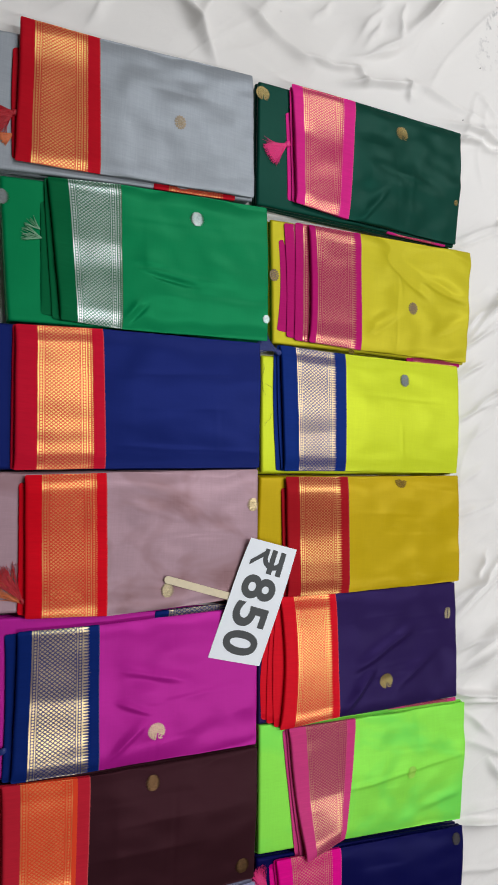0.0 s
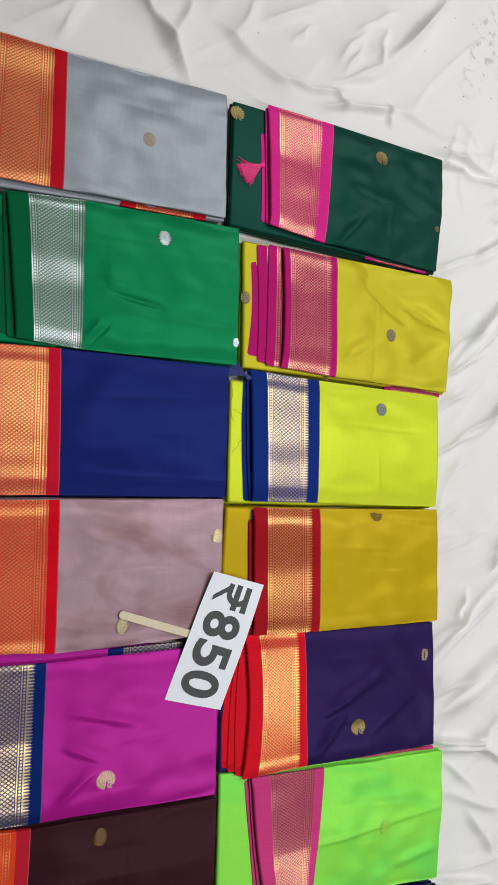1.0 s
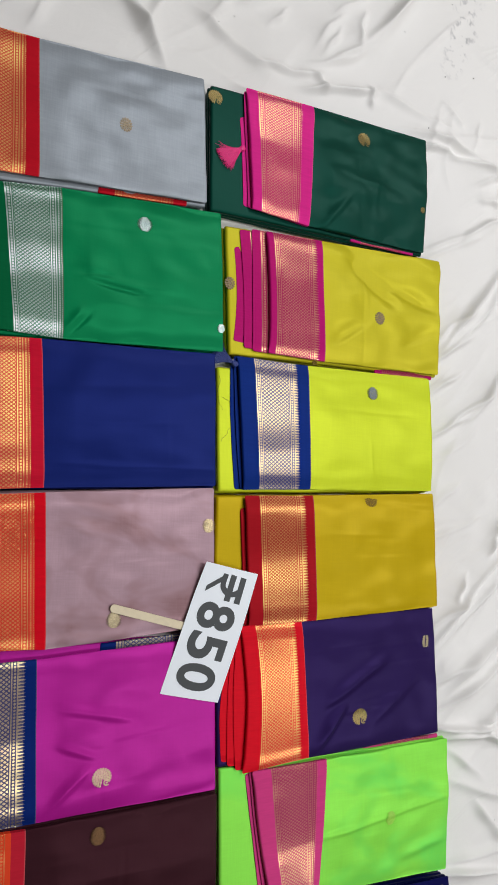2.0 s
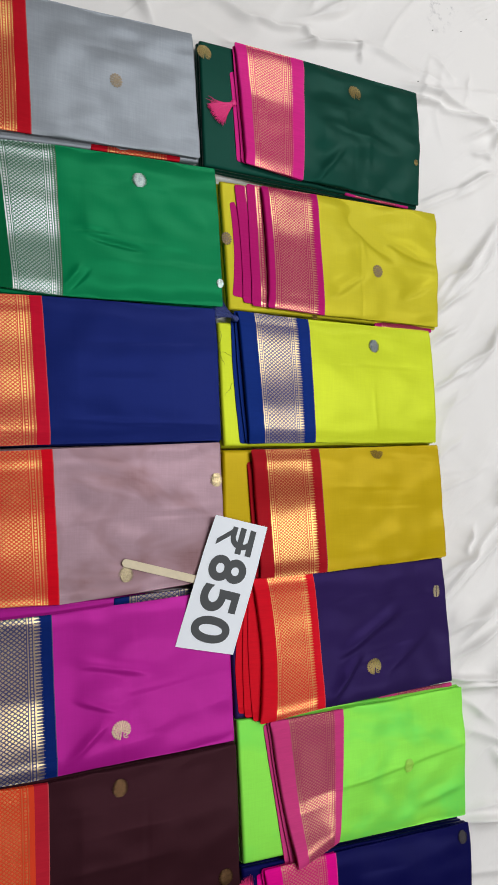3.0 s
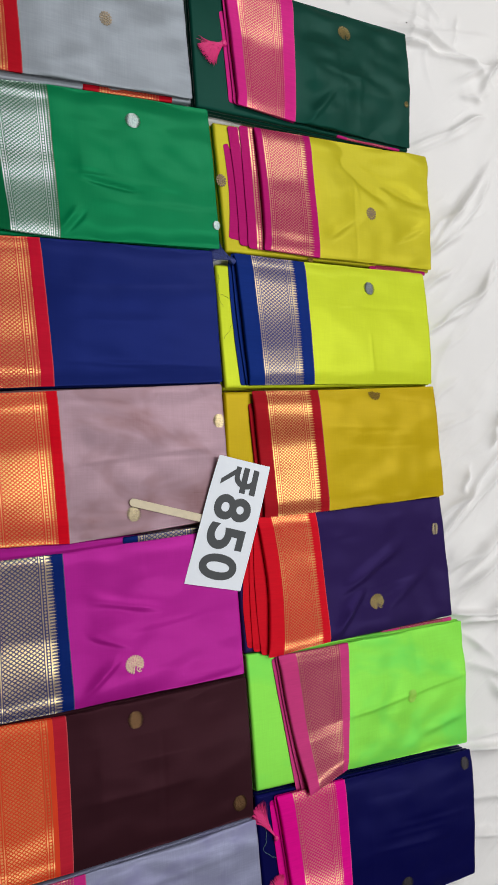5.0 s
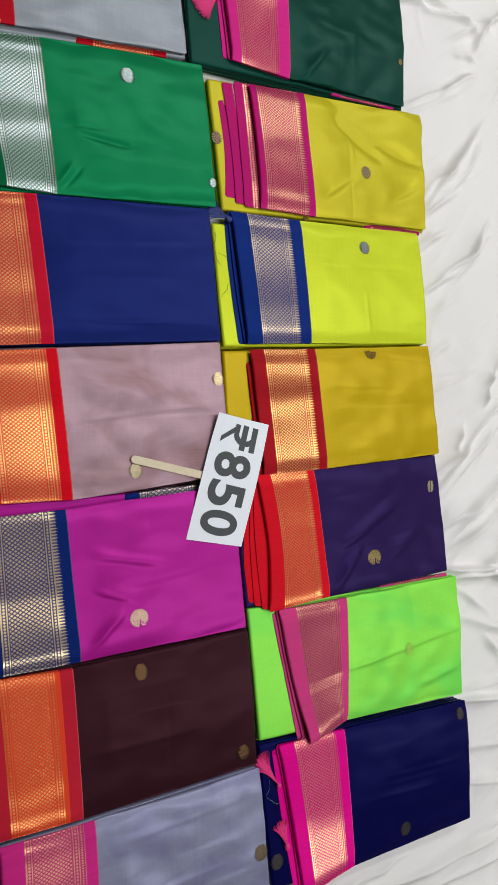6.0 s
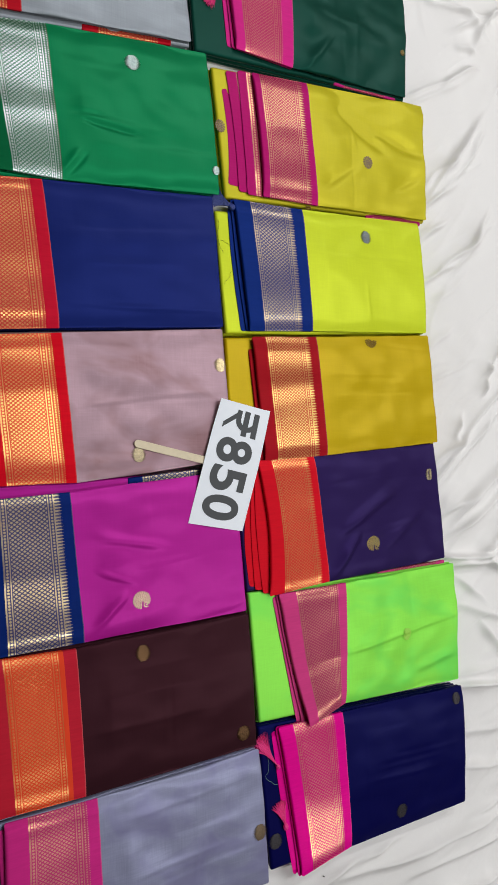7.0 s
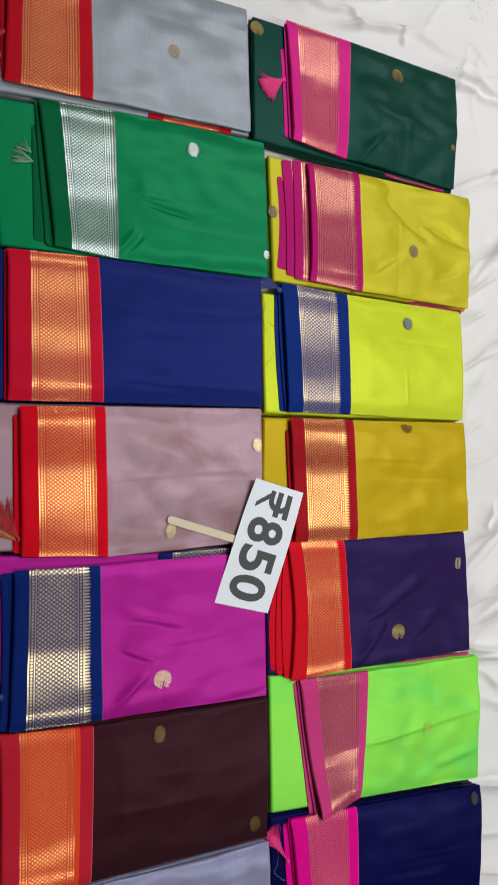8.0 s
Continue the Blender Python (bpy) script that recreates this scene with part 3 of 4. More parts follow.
def saree(label, flap, base, field_mat, border_mat, leaves=((0.008, 0.006, 0.25, 0.0),), amp=0.0013, creases=(), motifs=(),
          peek=None, tassels=(), lift=0.0, bow=0.0, leaf_bow=0.0, strays=(), chance=5, pillow=0.0038):
    """A folded saree. flap: six corners of the upper fold (far-left, far seam, far-right, near-right, near seam, near-left);
    base: far-left and near-left corners of the lower bundle. leaves: border folds under the flap, each with its reach to the left at the
    far and near end and how much of the far and near end it leaves free. peek: an inner border that shows at an edge."""
    global saree_count
    saree_count += 1
    seed = saree_count * 1.37
    rng = random.Random(saree_count)
    fl, fm, fr, nr, nm, nl = flap
    origin = lerp(lerp(base[0], base[1], 0.5), lerp(fr, nr, 0.5), 0.5)
    thing = tagged(empty("saree", *origin), label, "saree", "folded sarees in two columns")
    bl0, bl1 = base
    # the lower bundle, three folds deep
    zs = (0.0, 0.0090, 0.0178, BASE_TOP)
    for k in range(3):
        out = rng.uniform(-0.001, 0.0025)
        j = [rng.uniform(-0.0018, 0.0018) for _ in range(8)]
        far_mid, near_mid = lerp(bl0, fr, 0.3), lerp(bl1, nr, 0.3)
        near_y = -0.002 if k == 2 else -0.003
        six = (shift(bl0, j[0], j[1]), shift(far_mid, 0, j[1] * 0.5), shift(fr, out + j[2], j[3]),
               shift(nr, out + j[4], j[5] + near_y), shift(near_mid, 0, j[6] * 0.5 + near_y), shift(bl1, j[7], j[5] + near_y))
        made = fold(six, zs[k] - 0.0002, zs[k + 1] + 0.0003, seed + k, amp * 0.45 if k == 2 else 0.0, (), origin, 0.0012)
        verts, faces = list(made[0][0]), list(made[0][1])
        off = len(verts)
        verts += made[1][0]
        faces += [[i + off for i in f] for f in made[1][1]]
        lower = part_mesh("base_fold", mesh_of("base_fold", verts, faces, field_mat), thing)
    # border folds under the flap
    dz = (LEAF_TOP - BASE_TOP) / len(leaves)
    for k, (far_dx, near_dx, far_free, near_free) in enumerate(leaves):
        c_fl, c_nl = lerp(fl, nl, far_free), lerp(nl, fl, near_free)
        six = (shift(c_fl, -far_dx), lerp(fm, nm, far_free * 0.15), shift(fr, -0.001), shift(nr, -0.001), lerp(nm, fm, near_free * 0.15), shift(c_nl, -near_dx))
        z0 = BASE_TOP + dz * k
        left, right = fold(six, z0 + 0.0006, z0 + dz * 0.78, seed + 7 + k, 0.0004, (), origin, bow=leaf_bow + rng.uniform(-0.003, 0.003), sag=0.002, round_r=0.0045)
        part_mesh("border_fold", mesh_of("border_fold", left[0], left[1], border_mat, left[2]), thing)
        part_mesh("field_fold", mesh_of("field_fold", right[0], right[1], field_mat), thing)
    # faint press lines, along and across the flap
    extra = []
    lay = math.atan2(fr[1] - fm[1], fr[0] - fm[0])
    for _ in range(chance):
        cx, cy = lerp(lerp(fm, fr, rng.uniform(0.2, 0.8)), lerp(nm, nr, rng.uniform(0.2, 0.8)), rng.uniform(0.12, 0.88))
        along = rng.random() < 0.65
        half = rng.uniform(0.04, 0.11) if along else rng.uniform(0.03, 0.07)
        extra.append((cx, cy, lay + rng.gauss(0.0, 0.05) + (0 if along else 1.571), half, rng.uniform(0.004, 0.008), rng.choice((-1.0, 1.0)) * rng.uniform(0.00015, 0.0004)))
    creases = tuple(creases) + tuple(extra)
    # the upper flap
    left, right = fold(flap, LEAF_TOP, FLAP_TOP, seed + 20, amp, creases, origin, lift=lift, bow=bow, sag=0.0036, fine=3, pillow=pillow)
    part_mesh("border", mesh_of("border", left[0], left[1], border_mat, left[2]), thing, "border woven with a metallic thread band")
    upper = part_mesh("field", mesh_of("field", right[0], right[1], field_mat), thing)

    def flap_z(x, y):
        a, b = lerp(nm, nr, 0.5), lerp(fm, fr, 0.5)
        high = dist(a, b)
        t = ((x - a[0]) * (b[0] - a[0]) + (y - a[1]) * (b[1] - a[1])) / high
        e = max(0.0, min(t, high - t))
        return FLAP_TOP + wrinkle(x, y, seed + 20, amp, creases) - 0.0036 * max(0.0, 1 - e / 0.028) ** 2 + puff(x, y, t / high, pillow) + 0.0003

    def base_z(x, y):
        return BASE_TOP + 0.0008 + wrinkle(x, y, seed + 2, amp * 0.45, ()) * 0.42

    for x, y, kind, size, mat, turn, where in motifs:
        add_motif(lower if where == "base" else upper, origin, x, y, kind, size, mat, base_z if where == "base" else flap_z, turn)
    if peek:
        edge, a, b, z, reach = peek
        e0, e1 = (nm, nr) if edge == "near" else (fm, fr)
        sign = -1 if edge == "near" else 1
        p, q = lerp(e0, e1, a), lerp(e0, e1, b)
        w = dist(p, q)
        m = lerp(p, q, 0.5)
        outer, inner = sign * reach, -sign * 0.05
        far_y, near_y = (inner, outer) if edge == "near" else (outer, inner)
        six = (shift(p, 0, far_y), shift(m, 0, far_y), shift(q, 0, far_y), shift(q, 0, near_y), shift(m, 0, near_y), shift(p, 0, near_y))
        halves = fold(six, z, z + 0.0045, seed + 40, 0.0, (), origin, 0.001)
        verts, faces = list(halves[0][0]), list(halves[0][1])
        uvs = [(u * 0.5, v) for u, v in halves[0][2]]
        off = len(verts)
        verts += halves[1][0]
        faces += [[i + off for i in f] for f in halves[1][1]]
        uvs += [(min(1.0, 0.5 + (u - 1.0)), v) for u, v in halves[1][2]]
        part_mesh("inner_border", mesh_of("inner_border", verts, faces, border_mat, uvs), thing, "inner border fold showing at the edge")
    for k, (x, y, ang, length, mat) in enumerate(strays):
        rt = random.Random(saree_count * 31 + k)
        pts, a, px, py = [], radians(ang), x, y
        for _ in range(14):
            pts.append(Vector((px - origin[0], py - origin[1], base_z(px, py) + 0.0006)))
            a += rt.uniform(-0.55, 0.55)
            px, py = px + math.cos(a) * length / 13, py + math.sin(a) * length / 13
        verts, faces = [], []
        tube(pts, 0.0003, verts, faces)
        part_mesh("loose_thread", mesh_of("loose_thread", verts, faces, mat), thing, "thin loose thread end")
    for k, (x, y, z, ang, length, mat, threads, spread, knot) in enumerate(tassels):
        add_tassel(thing, origin, x, y, z, radians(ang), length, mat, saree_count * 10 + k, threads, spread, knot)
    return thing


RED_THREAD = plain_material("red_silk_thread", (180, 18, 36), 0.5, vary=0.15, scale=500)
ORANGE_THREAD = plain_material("orange_silk_thread", (205, 110, 60), 0.5, vary=0.15, scale=500)
PINK_THREAD = plain_material("pink_silk_thread", (235, 40, 130), 0.5, vary=0.15, scale=500)
BLUE_THREAD = plain_material("blue_silk_thread", (20, 45, 120), 0.5, vary=0.15, scale=500)
OLIVE_YARN = plain_material("olive_yarn", (110, 125, 30), 0.6, vary=0.1, scale=300)
WHITE_THREAD = plain_material("pale_green_silk_thread", (138, 188, 154), 0.5, vary=0.15, scale=500)

# left column, from the far end
saree("folded silver-grey silk saree with a red and gold border",
      ((0.058, 0.628), (0.181, 0.637), (0.455, 0.665), (0.472, 0.444), (0.197, 0.415), (0.067, 0.402)), ((0.007, 0.599), (0.024, 0.385)),
      cloth_material("silver_grey_silk", (150, 157, 164), slub=0.10), zari_material("red_gold_border_grey", (192, 18, 36), GOLD, 0.127, (0.18, 0.85), length=0.225, slopes=(12.1, 4.9, 4.2, 6.8, 9.4, 9.5, 8.7, 7.2, 5.7, -1.4)),
      leaves=((0.009, 0.004, 0.22, 0.02),), motifs=((0.323, 0.535, "rosette", 0.012, SOFT_THREAD, 0.0, "flap"),),
      peek=("near", 0.33, 0.88, 0.0225, 0.008),
      tassels=((0.062, 0.477, 0.0275, 205, 0.045, RED_THREAD, 80, 60, 0.005), (0.064, 0.445, 0.0275, 215, 0.026, ORANGE_THREAD, 30, 40, 0)))
saree("folded emerald green silk saree with a silver border",
      ((0.115, 0.389), (0.231, 0.406), (0.499, 0.432), (0.514, 0.190), (0.250, 0.171), (0.152, 0.171)), ((0.048, 0.379), (0.076, 0.160)),
      cloth_material("emerald_silk", (2, 124, 74)), zari_material("green_silver_border", (5, 96, 56), SILVER, 0.112, (0.27, 1.0), cover=0.64, length=0.227, slopes=(6.2, 4.6, -0.8, -0.8, -4.7, -5.5, -0.9, 0.6, -0.3, -7.2)),
      leaves=((0.012, 0.028, 0.18, 0.02), (0.003, 0.012, 0.0, 0.0)), amp=0.0014, chance=3,
      creases=((0.326, 0.264, -0.08, 0.040, 0.0045, -0.0020), (0.290, 0.279, 0.04, 0.026, 0.0045, -0.0014), (0.326, 0.272, -0.10, 0.045, 0.009, 0.0012),
               (0.258, 0.196, 0.97, 0.028, 0.006, 0.0024), (0.272, 0.196, 0.9, 0.024, 0.005, -0.0016)),
      motifs=((0.364, 0.377, "disc", 0.0125, SILVER_THREAD, 0.1, "flap"), (0.506, 0.228, "disc", 0.0075, SILVER_THREAD, 0.1, "flap"), (0.052, 0.345, "disc", 0.012, GREY_THREAD, 0.1, "base")),
      tassels=((0.116, 0.293, 0.0275, 172, 0.032, WHITE_THREAD, 10, 44, 0), (0.112, 0.306, 0.0275, 145, 0.024, WHITE_THREAD, 6, 50, 0)))
saree("folded navy blue silk saree with a red and gold border",
      ((0.087, 0.154), (0.219, 0.166), (0.499, 0.185), (0.511, -0.035), (0.238, -0.054), (0.100, -0.065)), ((0.042, 0.151), (0.059, -0.065)),
      cloth_material("navy_silk", (20, 34, 100)), zari_material("red_gold_border_navy", (210, 22, 52), GOLD, 0.135, (0.24, 0.87), cover=0.54, length=0.219, slopes=(-0.0, 4.4, 4.2, 1.9, -0.5, 1.5, -0.8, -6.8, -4.1, -2.2)),
      leaves=((0.004, 0.004, 0.0, 0.0),), amp=0.0007)
saree("folded mauve shot-silk saree with a bright red and gold border",
      ((0.117, -0.072), (0.241, -0.061), (0.509, -0.038), (0.518, -0.258), (0.256, -0.284), (0.133, -0.284)), ((0.059, -0.070), (0.075, -0.278)),
      cloth_material("mauve_silk", (174, 144, 154), slub=0.09, shot=(128, 92, 92), cloud=8.0), zari_material("scarlet_gold_border", (226, 12, 34), GOLD, 0.125, (0.20, 0.88), cover=0.52, length=0.217, slopes=(1.0, -0.8, 3.6, 2.7, -1.7, -5.3, -6.2, -5.4, -2.7, -6.3)),
      leaves=((0.008, 0.010, 0.06, 0.02),), amp=0.0013, chance=2, pillow=0.0012,
      motifs=((0.500, -0.100, "disc", 0.0115, PALE_THREAD, 0.0, "flap"), (0.353, -0.245, "disc", 0.0120, BUFF_THREAD, 0.0, "flap")),
      tassels=((0.128, -0.259, 0.0275, 128, 0.060, RED_THREAD, 50, 30, 0.004), (0.126, -0.262, 0.028, 140, 0.052, ORANGE_THREAD, 18, 40, 0)))
saree("folded magenta silk saree with a navy and pale gold border",
      ((0.124, -0.303), (0.246, -0.297), (0.521, -0.275), (0.533, -0.509), (0.260, -0.518), (0.131, -0.521)), ((0.076, -0.284), (0.093, -0.515)),
      cloth_material("magenta_silk", (180, 28, 147)), zari_material("navy_pale_gold_border", (12, 38, 108), PALE, 0.125, (0.17, 0.88), teeth=1, cell=0.0078, cover=0.70, length=0.220, slopes=(6.4, -2.5, -4.3, -5.2, -4.3, 1.9, 1.0, -1.6, -6.9, -1.6)),
      leaves=((0.018, 0.012, 0.02, 0.0),), amp=0.0014, pillow=0.0010,
      creases=((0.30, -0.48, 0.75, 0.035, 0.008, 0.0022), (0.34, -0.38, -0.2, 0.05, 0.010, 0.0016), (0.31, -0.43, -0.35, 0.03, 0.006, 0.0014)),
      motifs=((0.350, -0.467, "paisley", 0.0132, PEACH_THREAD, 0.0, "flap"),),
      peek=("far", 0.33, 0.86, 0.0225, 0.010),
      tassels=((0.116, -0.474, 0.0275, 212, 0.032, BLUE_THREAD, 50, 50, 0.005),))
saree("folded dark maroon silk saree with a red and orange-gold border",
      ((0.119, -0.523), (0.248, -0.526), (0.536, -0.514), (0.541, -0.731), (0.255, -0.739), (0.133, -0.738)), ((0.085, -0.525), (0.099, -0.742)),
      cloth_material("maroon_silk", (55, 27, 34)), zari_material("red_orange_border", (202, 36, 56), GOLD, 0.126, (0.20, 0.87), ground=(226, 72, 34), cover=0.42, teeth=0, length=0.214, slopes=(-2.6, -7.0, -10.5, -12.2, -12.9, -12.8, -11.9, -8.2, -12.5, -15.9)),
      leaves=((0.006, 0.006, 0.0, 0.0),), amp=0.001,
      motifs=((0.349, -0.548, "disc", 0.0125, BROWN_THREAD, 0.0, "flap"), (0.516, -0.705, "disc", 0.0125, BROWN_THREAD, 0.2, "flap")))
saree("folded lavender-grey silk saree with a pink and gold border",
      ((0.141, -0.746), (0.272, -0.746), (0.545, -0.738), (0.554, -0.957), (0.276, -0.946), (0.141, -0.940)), ((0.098, -0.750), (0.099, -0.945)),
      cloth_material("lavender_silk", (146, 149, 176), slub=0.12, shot=(126, 124, 160), cloud=14.0), zari_material("pink_gold_border_lavender", (216, 46, 138), COPPER, 0.131, (0.24, 0.88), ground=(182, 58, 104), cover=0.48, length=0.197, slopes=(-15.3, -10.0, -11.7, -16.1, -18.6, -19.5, -18.5, -20.2)),
      leaves=((0.008, 0.006, 0.05, 0.0),), amp=0.0016, motifs=((0.537, -0.868, "disc", 0.013, DULL_THREAD, 0.0, "flap"),))

# right column, from the far end
saree("folded bottle green silk saree with a pink and gold border",
      ((0.537, 0.678), (0.680, 0.688), (0.951, 0.703), (0.946, 0.460), (0.676, 0.452), (0.558, 0.456)), ((0.471, 0.667), (0.482, 0.440)),
      cloth_material("bottle_green_silk", (11, 62, 51)), zari_material("pink_gold_border_green", (222, 42, 140), COPPER, 0.13, (0.16, 0.82), ground=(176, 40, 88), cover=0.48, length=0.229, slopes=(10.9, 5.3, 4.6, 5.6, 9.1, 10.8, 10.1, 9.4, 7.0, -0.1)),
      leaves=((0.012, 0.014, 0.25, 0.02), (0.003, 0.005, 0.02, 0.01)), amp=0.0021,
      creases=((0.73, 0.49, 0.9, 0.05, 0.010, 0.0020), (0.80, 0.57, -0.1, 0.06, 0.010, 0.0012)),
      motifs=((0.795, 0.655, "paisley", 0.0135, OLD_GOLD_THREAD, 0.0, "flap"), (0.483, 0.645, "paisley", 0.0125, OLD_GOLD_THREAD, 0.0, "base"), (0.937, 0.546, "rosette", 0.0062, OLD_GOLD_THREAD, 0.0, "flap")),
      peek=("near", 0.36, 0.93, 0.0215, 0.006),
      tassels=((0.535, 0.562, 0.0285, 218, 0.050, PINK_THREAD, 110, 44, 0.0055),))
saree("folded olive yellow silk saree with a pink and copper border",
      ((0.587, 0.421), (0.704, 0.430), (0.986, 0.451), (0.984, 0.215), (0.717, 0.204), (0.600, 0.202)), ((0.510, 0.417), (0.528, 0.194)),
      cloth_material("olive_yellow_silk", (198, 188, 36), rough=0.40, sheen=0.12), zari_material("pink_copper_border", (188, 22, 112), COPPER, 0.118, (0.12, 0.90), ground=(160, 44, 80), teeth=1, cover=0.48, length=0.222, slopes=(3.8, -0.9, -1.6, 0.0, 1.6, 1.6, 1.6, 0.0, -5.4, -7.7)),
      leaves=((0.060, 0.064, 0.18, 0.06), (0.049, 0.045, 0.03, 0.02), (0.027, 0.029, 0.0, 0.0)), amp=0.0019, chance=2,
      creases=((0.82, 0.37, -0.6, 0.06, 0.018, -0.0040), (0.90, 0.36, -0.25, 0.07, 0.016, -0.0032), (0.77, 0.27, 0.6, 0.05, 0.016, -0.0030), (0.93, 0.28, 0.5, 0.04, 0.016, -0.0026)),
      motifs=((0.835, 0.304, "rosette", 0.0125, DULL_THREAD, 0.0, "flap"), (0.524, 0.315, "rosette", 0.0115, DULL_THREAD, 0.0, "base"), (0.700, 0.1995, "barrel", 0.0060, BRONZE_THREAD, 1.57, "base")),
      peek=("near", 0.44, 0.97, 0.0215, 0.010), bow=0.004, leaf_bow=0.004)
saree("folded lime yellow silk saree with a blue and silver-gold border",
      ((0.540, 0.188), (0.682, 0.191), (0.960, 0.204), (0.969, -0.017), (0.693, -0.030), (0.562, -0.038)), ((0.508, 0.165), (0.519, -0.043)),
      cloth_material("lime_yellow_silk", (205, 220, 42)), zari_material("blue_pale_gold_border", (14, 44, 120), PALE, 0.135, (0.23, 0.84), teeth=1, cell=0.0078, cover=0.52, length=0.224, slopes=(-0.5, 2.4, 5.3, 3.6, 1.2, -2.6, -4.2, -2.2, -0.3, -2.6)),
      leaves=((0.010, 0.014, 0.05, 0.0), (0.004, 0.004, 0.0, 0.0)), amp=0.0008, chance=2,
      motifs=((0.822, 0.157, "disc", 0.0125, GREY_THREAD, 0.0, "flap"),), strays=((0.512, 0.150, -70, 0.06, OLIVE_YARN), (0.516, 0.115, -10, 0.03, OLIVE_YARN), (0.520, 0.04, 60, 0.03, OLIVE_YARN)),
      tassels=((0.537, 0.174, 0.0285, 156, 0.042, BLUE_THREAD, 90, 36, 0.006),))
saree("folded mustard silk saree with a dark red and gold border",
      ((0.566, -0.048), (0.700, -0.040), (0.972, -0.022), (0.984, -0.236), (0.713, -0.255), (0.582, -0.262)), ((0.516, -0.049), (0.522, -0.258)),
      cloth_material("mustard_silk", (194, 166, 8)), zari_material("dark_red_gold_border", (168, 20, 32), GOLD, 0.132, (0.20, 0.88), teeth=1, length=0.215, slopes=(-0.7, -2.5, 2.7, 4.5, -0.8, -6.2, -7.1, -6.2, -7.1, -9.8)),
      leaves=((0.008, 0.006, 0.1, 0.0),), amp=0.0012, pillow=0.002, motifs=((0.822, -0.041, "cut_paisley", 0.013, BRONZE_THREAD, 3.1, "flap"),))
saree("folded deep purple silk saree with a red and gold border",
      ((0.566, -0.260), (0.683, -0.257), (0.972, -0.238), (0.987, -0.466), (0.704, -0.481), (0.579, -0.491)), ((0.526, -0.283), (0.539, -0.477)),
      cloth_material("purple_silk", (42, 27, 78)), zari_material("bright_red_gold_border", (228, 20, 40), GOLD, 0.12, (0.24, 0.89), teeth=1, cover=0.56, length=0.227, slopes=(3.1, 3.9, 2.5, 2.5, 0.6, 0.2, -2.1, -3.9, -6.6, -8.4)),
      leaves=((0.014, 0.034, 0.12, 0.08), (0.010, 0.024, 0.05, 0.05), (0.004, 0.010, 0.02, 0.02)), amp=0.0012, pillow=0.002, bow=0.009, leaf_bow=-0.008,
      creases=((0.80, -0.36, 0.5, 0.07, 0.014, 0.0032), (0.74, -0.44, 0.9, 0.05, 0.012, 0.0034), (0.88, -0.40, 0.6, 0.06, 0.014, 0.0016)),
      motifs=((0.805, -0.421, "paisley", 0.0135, OLD_GOLD_THREAD, 0.0, "flap"), (0.953, -0.299, "barrel", 0.0115, BUFF_THREAD, 0.0, "flap")))
# the shot colour here paints in the patches that reflected light makes on the silk
saree("folded neon green silk saree with a pink and gold border",
      ((0.597, -0.490), (0.741, -0.487), (1.009, -0.479), (1.007, -0.708), (0.727, -0.700), (0.644, -0.722)), ((0.540, -0.483), (0.553, -0.700)),
      cloth_material("neon_green_silk", (148, 242, 84), rough=0.42, shot=(110, 226, 90), cloud=7.0), zari_material("pink_gold_border_neon", (216, 66, 134), COPPER, 0.115, (0.24, 0.88), ground=(158, 58, 86), cover=0.48, length=0.223, slopes=(-4.9, -8.4, -10.2, -11.0, -11.9, -7.4, -5.5, -6.4, -8.1, -9.7)),
      leaves=((0.010, 0.016, 0.02, 0.02), (0.004, 0.007, 0.0, 0.0)), amp=0.0016,
      creases=((0.83, -0.60, 0.12, 0.16, 0.006, 0.0016), (0.95, -0.66, 0.2, 0.05, 0.012, 0.0020)),
      motifs=((0.872, -0.598, "disc", 0.012, FADED_THREAD, 0.0, "flap"),), peek=("far", 0.30, 0.95, 0.0205, 0.008), lift=0.009, bow=-0.004, leaf_bow=-0.003)
saree("folded dark blue silk saree with a hot pink and gold border",
      ((0.585, -0.712), (0.719, -0.714), (1.013, -0.722), (1.008, -0.947), (0.726, -0.951), (0.620, -0.970)), ((0.550, -0.705), (0.565, -0.943)),
      cloth_material("dark_blue_silk", (8, 9, 70)), zari_material("hot_pink_gold_border", (236, 4, 146), COPPER, 0.12, (0.22, 0.86), ground=(196, 36, 104), cover=0.54, length=0.247, slopes=(-8.0, -13.3, -17.7, -18.5, -17.6, -14.9, -13.1, -13.9, -14.7, -17.2)),
      leaves=((0.012, 0.014, 0.03, 0.02), (0.004, 0.006, 0.0, 0.0)), amp=0.0009,
      motifs=((0.842, -0.919, "disc", 0.013, SLATE_THREAD, 0.0, "flap"), (0.992, -0.742, "disc", 0.0115, SLATE_THREAD, 0.0, "flap"), (0.574, -0.90, "disc", 0.013, SLATE_THREAD, 0.0, "base")),
      strays=((0.556, -0.745, -50, 0.05, WHITE_THREAD), (0.560, -0.79, -100, 0.05, WHITE_THREAD), (0.565, -0.735, -80, 0.03, PINK_THREAD)),
      tassels=((0.583, -0.778, 0.0275, 124, 0.066, PINK_THREAD, 60, 10, 0.004), (0.593, -0.880, 0.0275, 104, 0.044, PINK_THREAD, 80, 22, 0.005)))


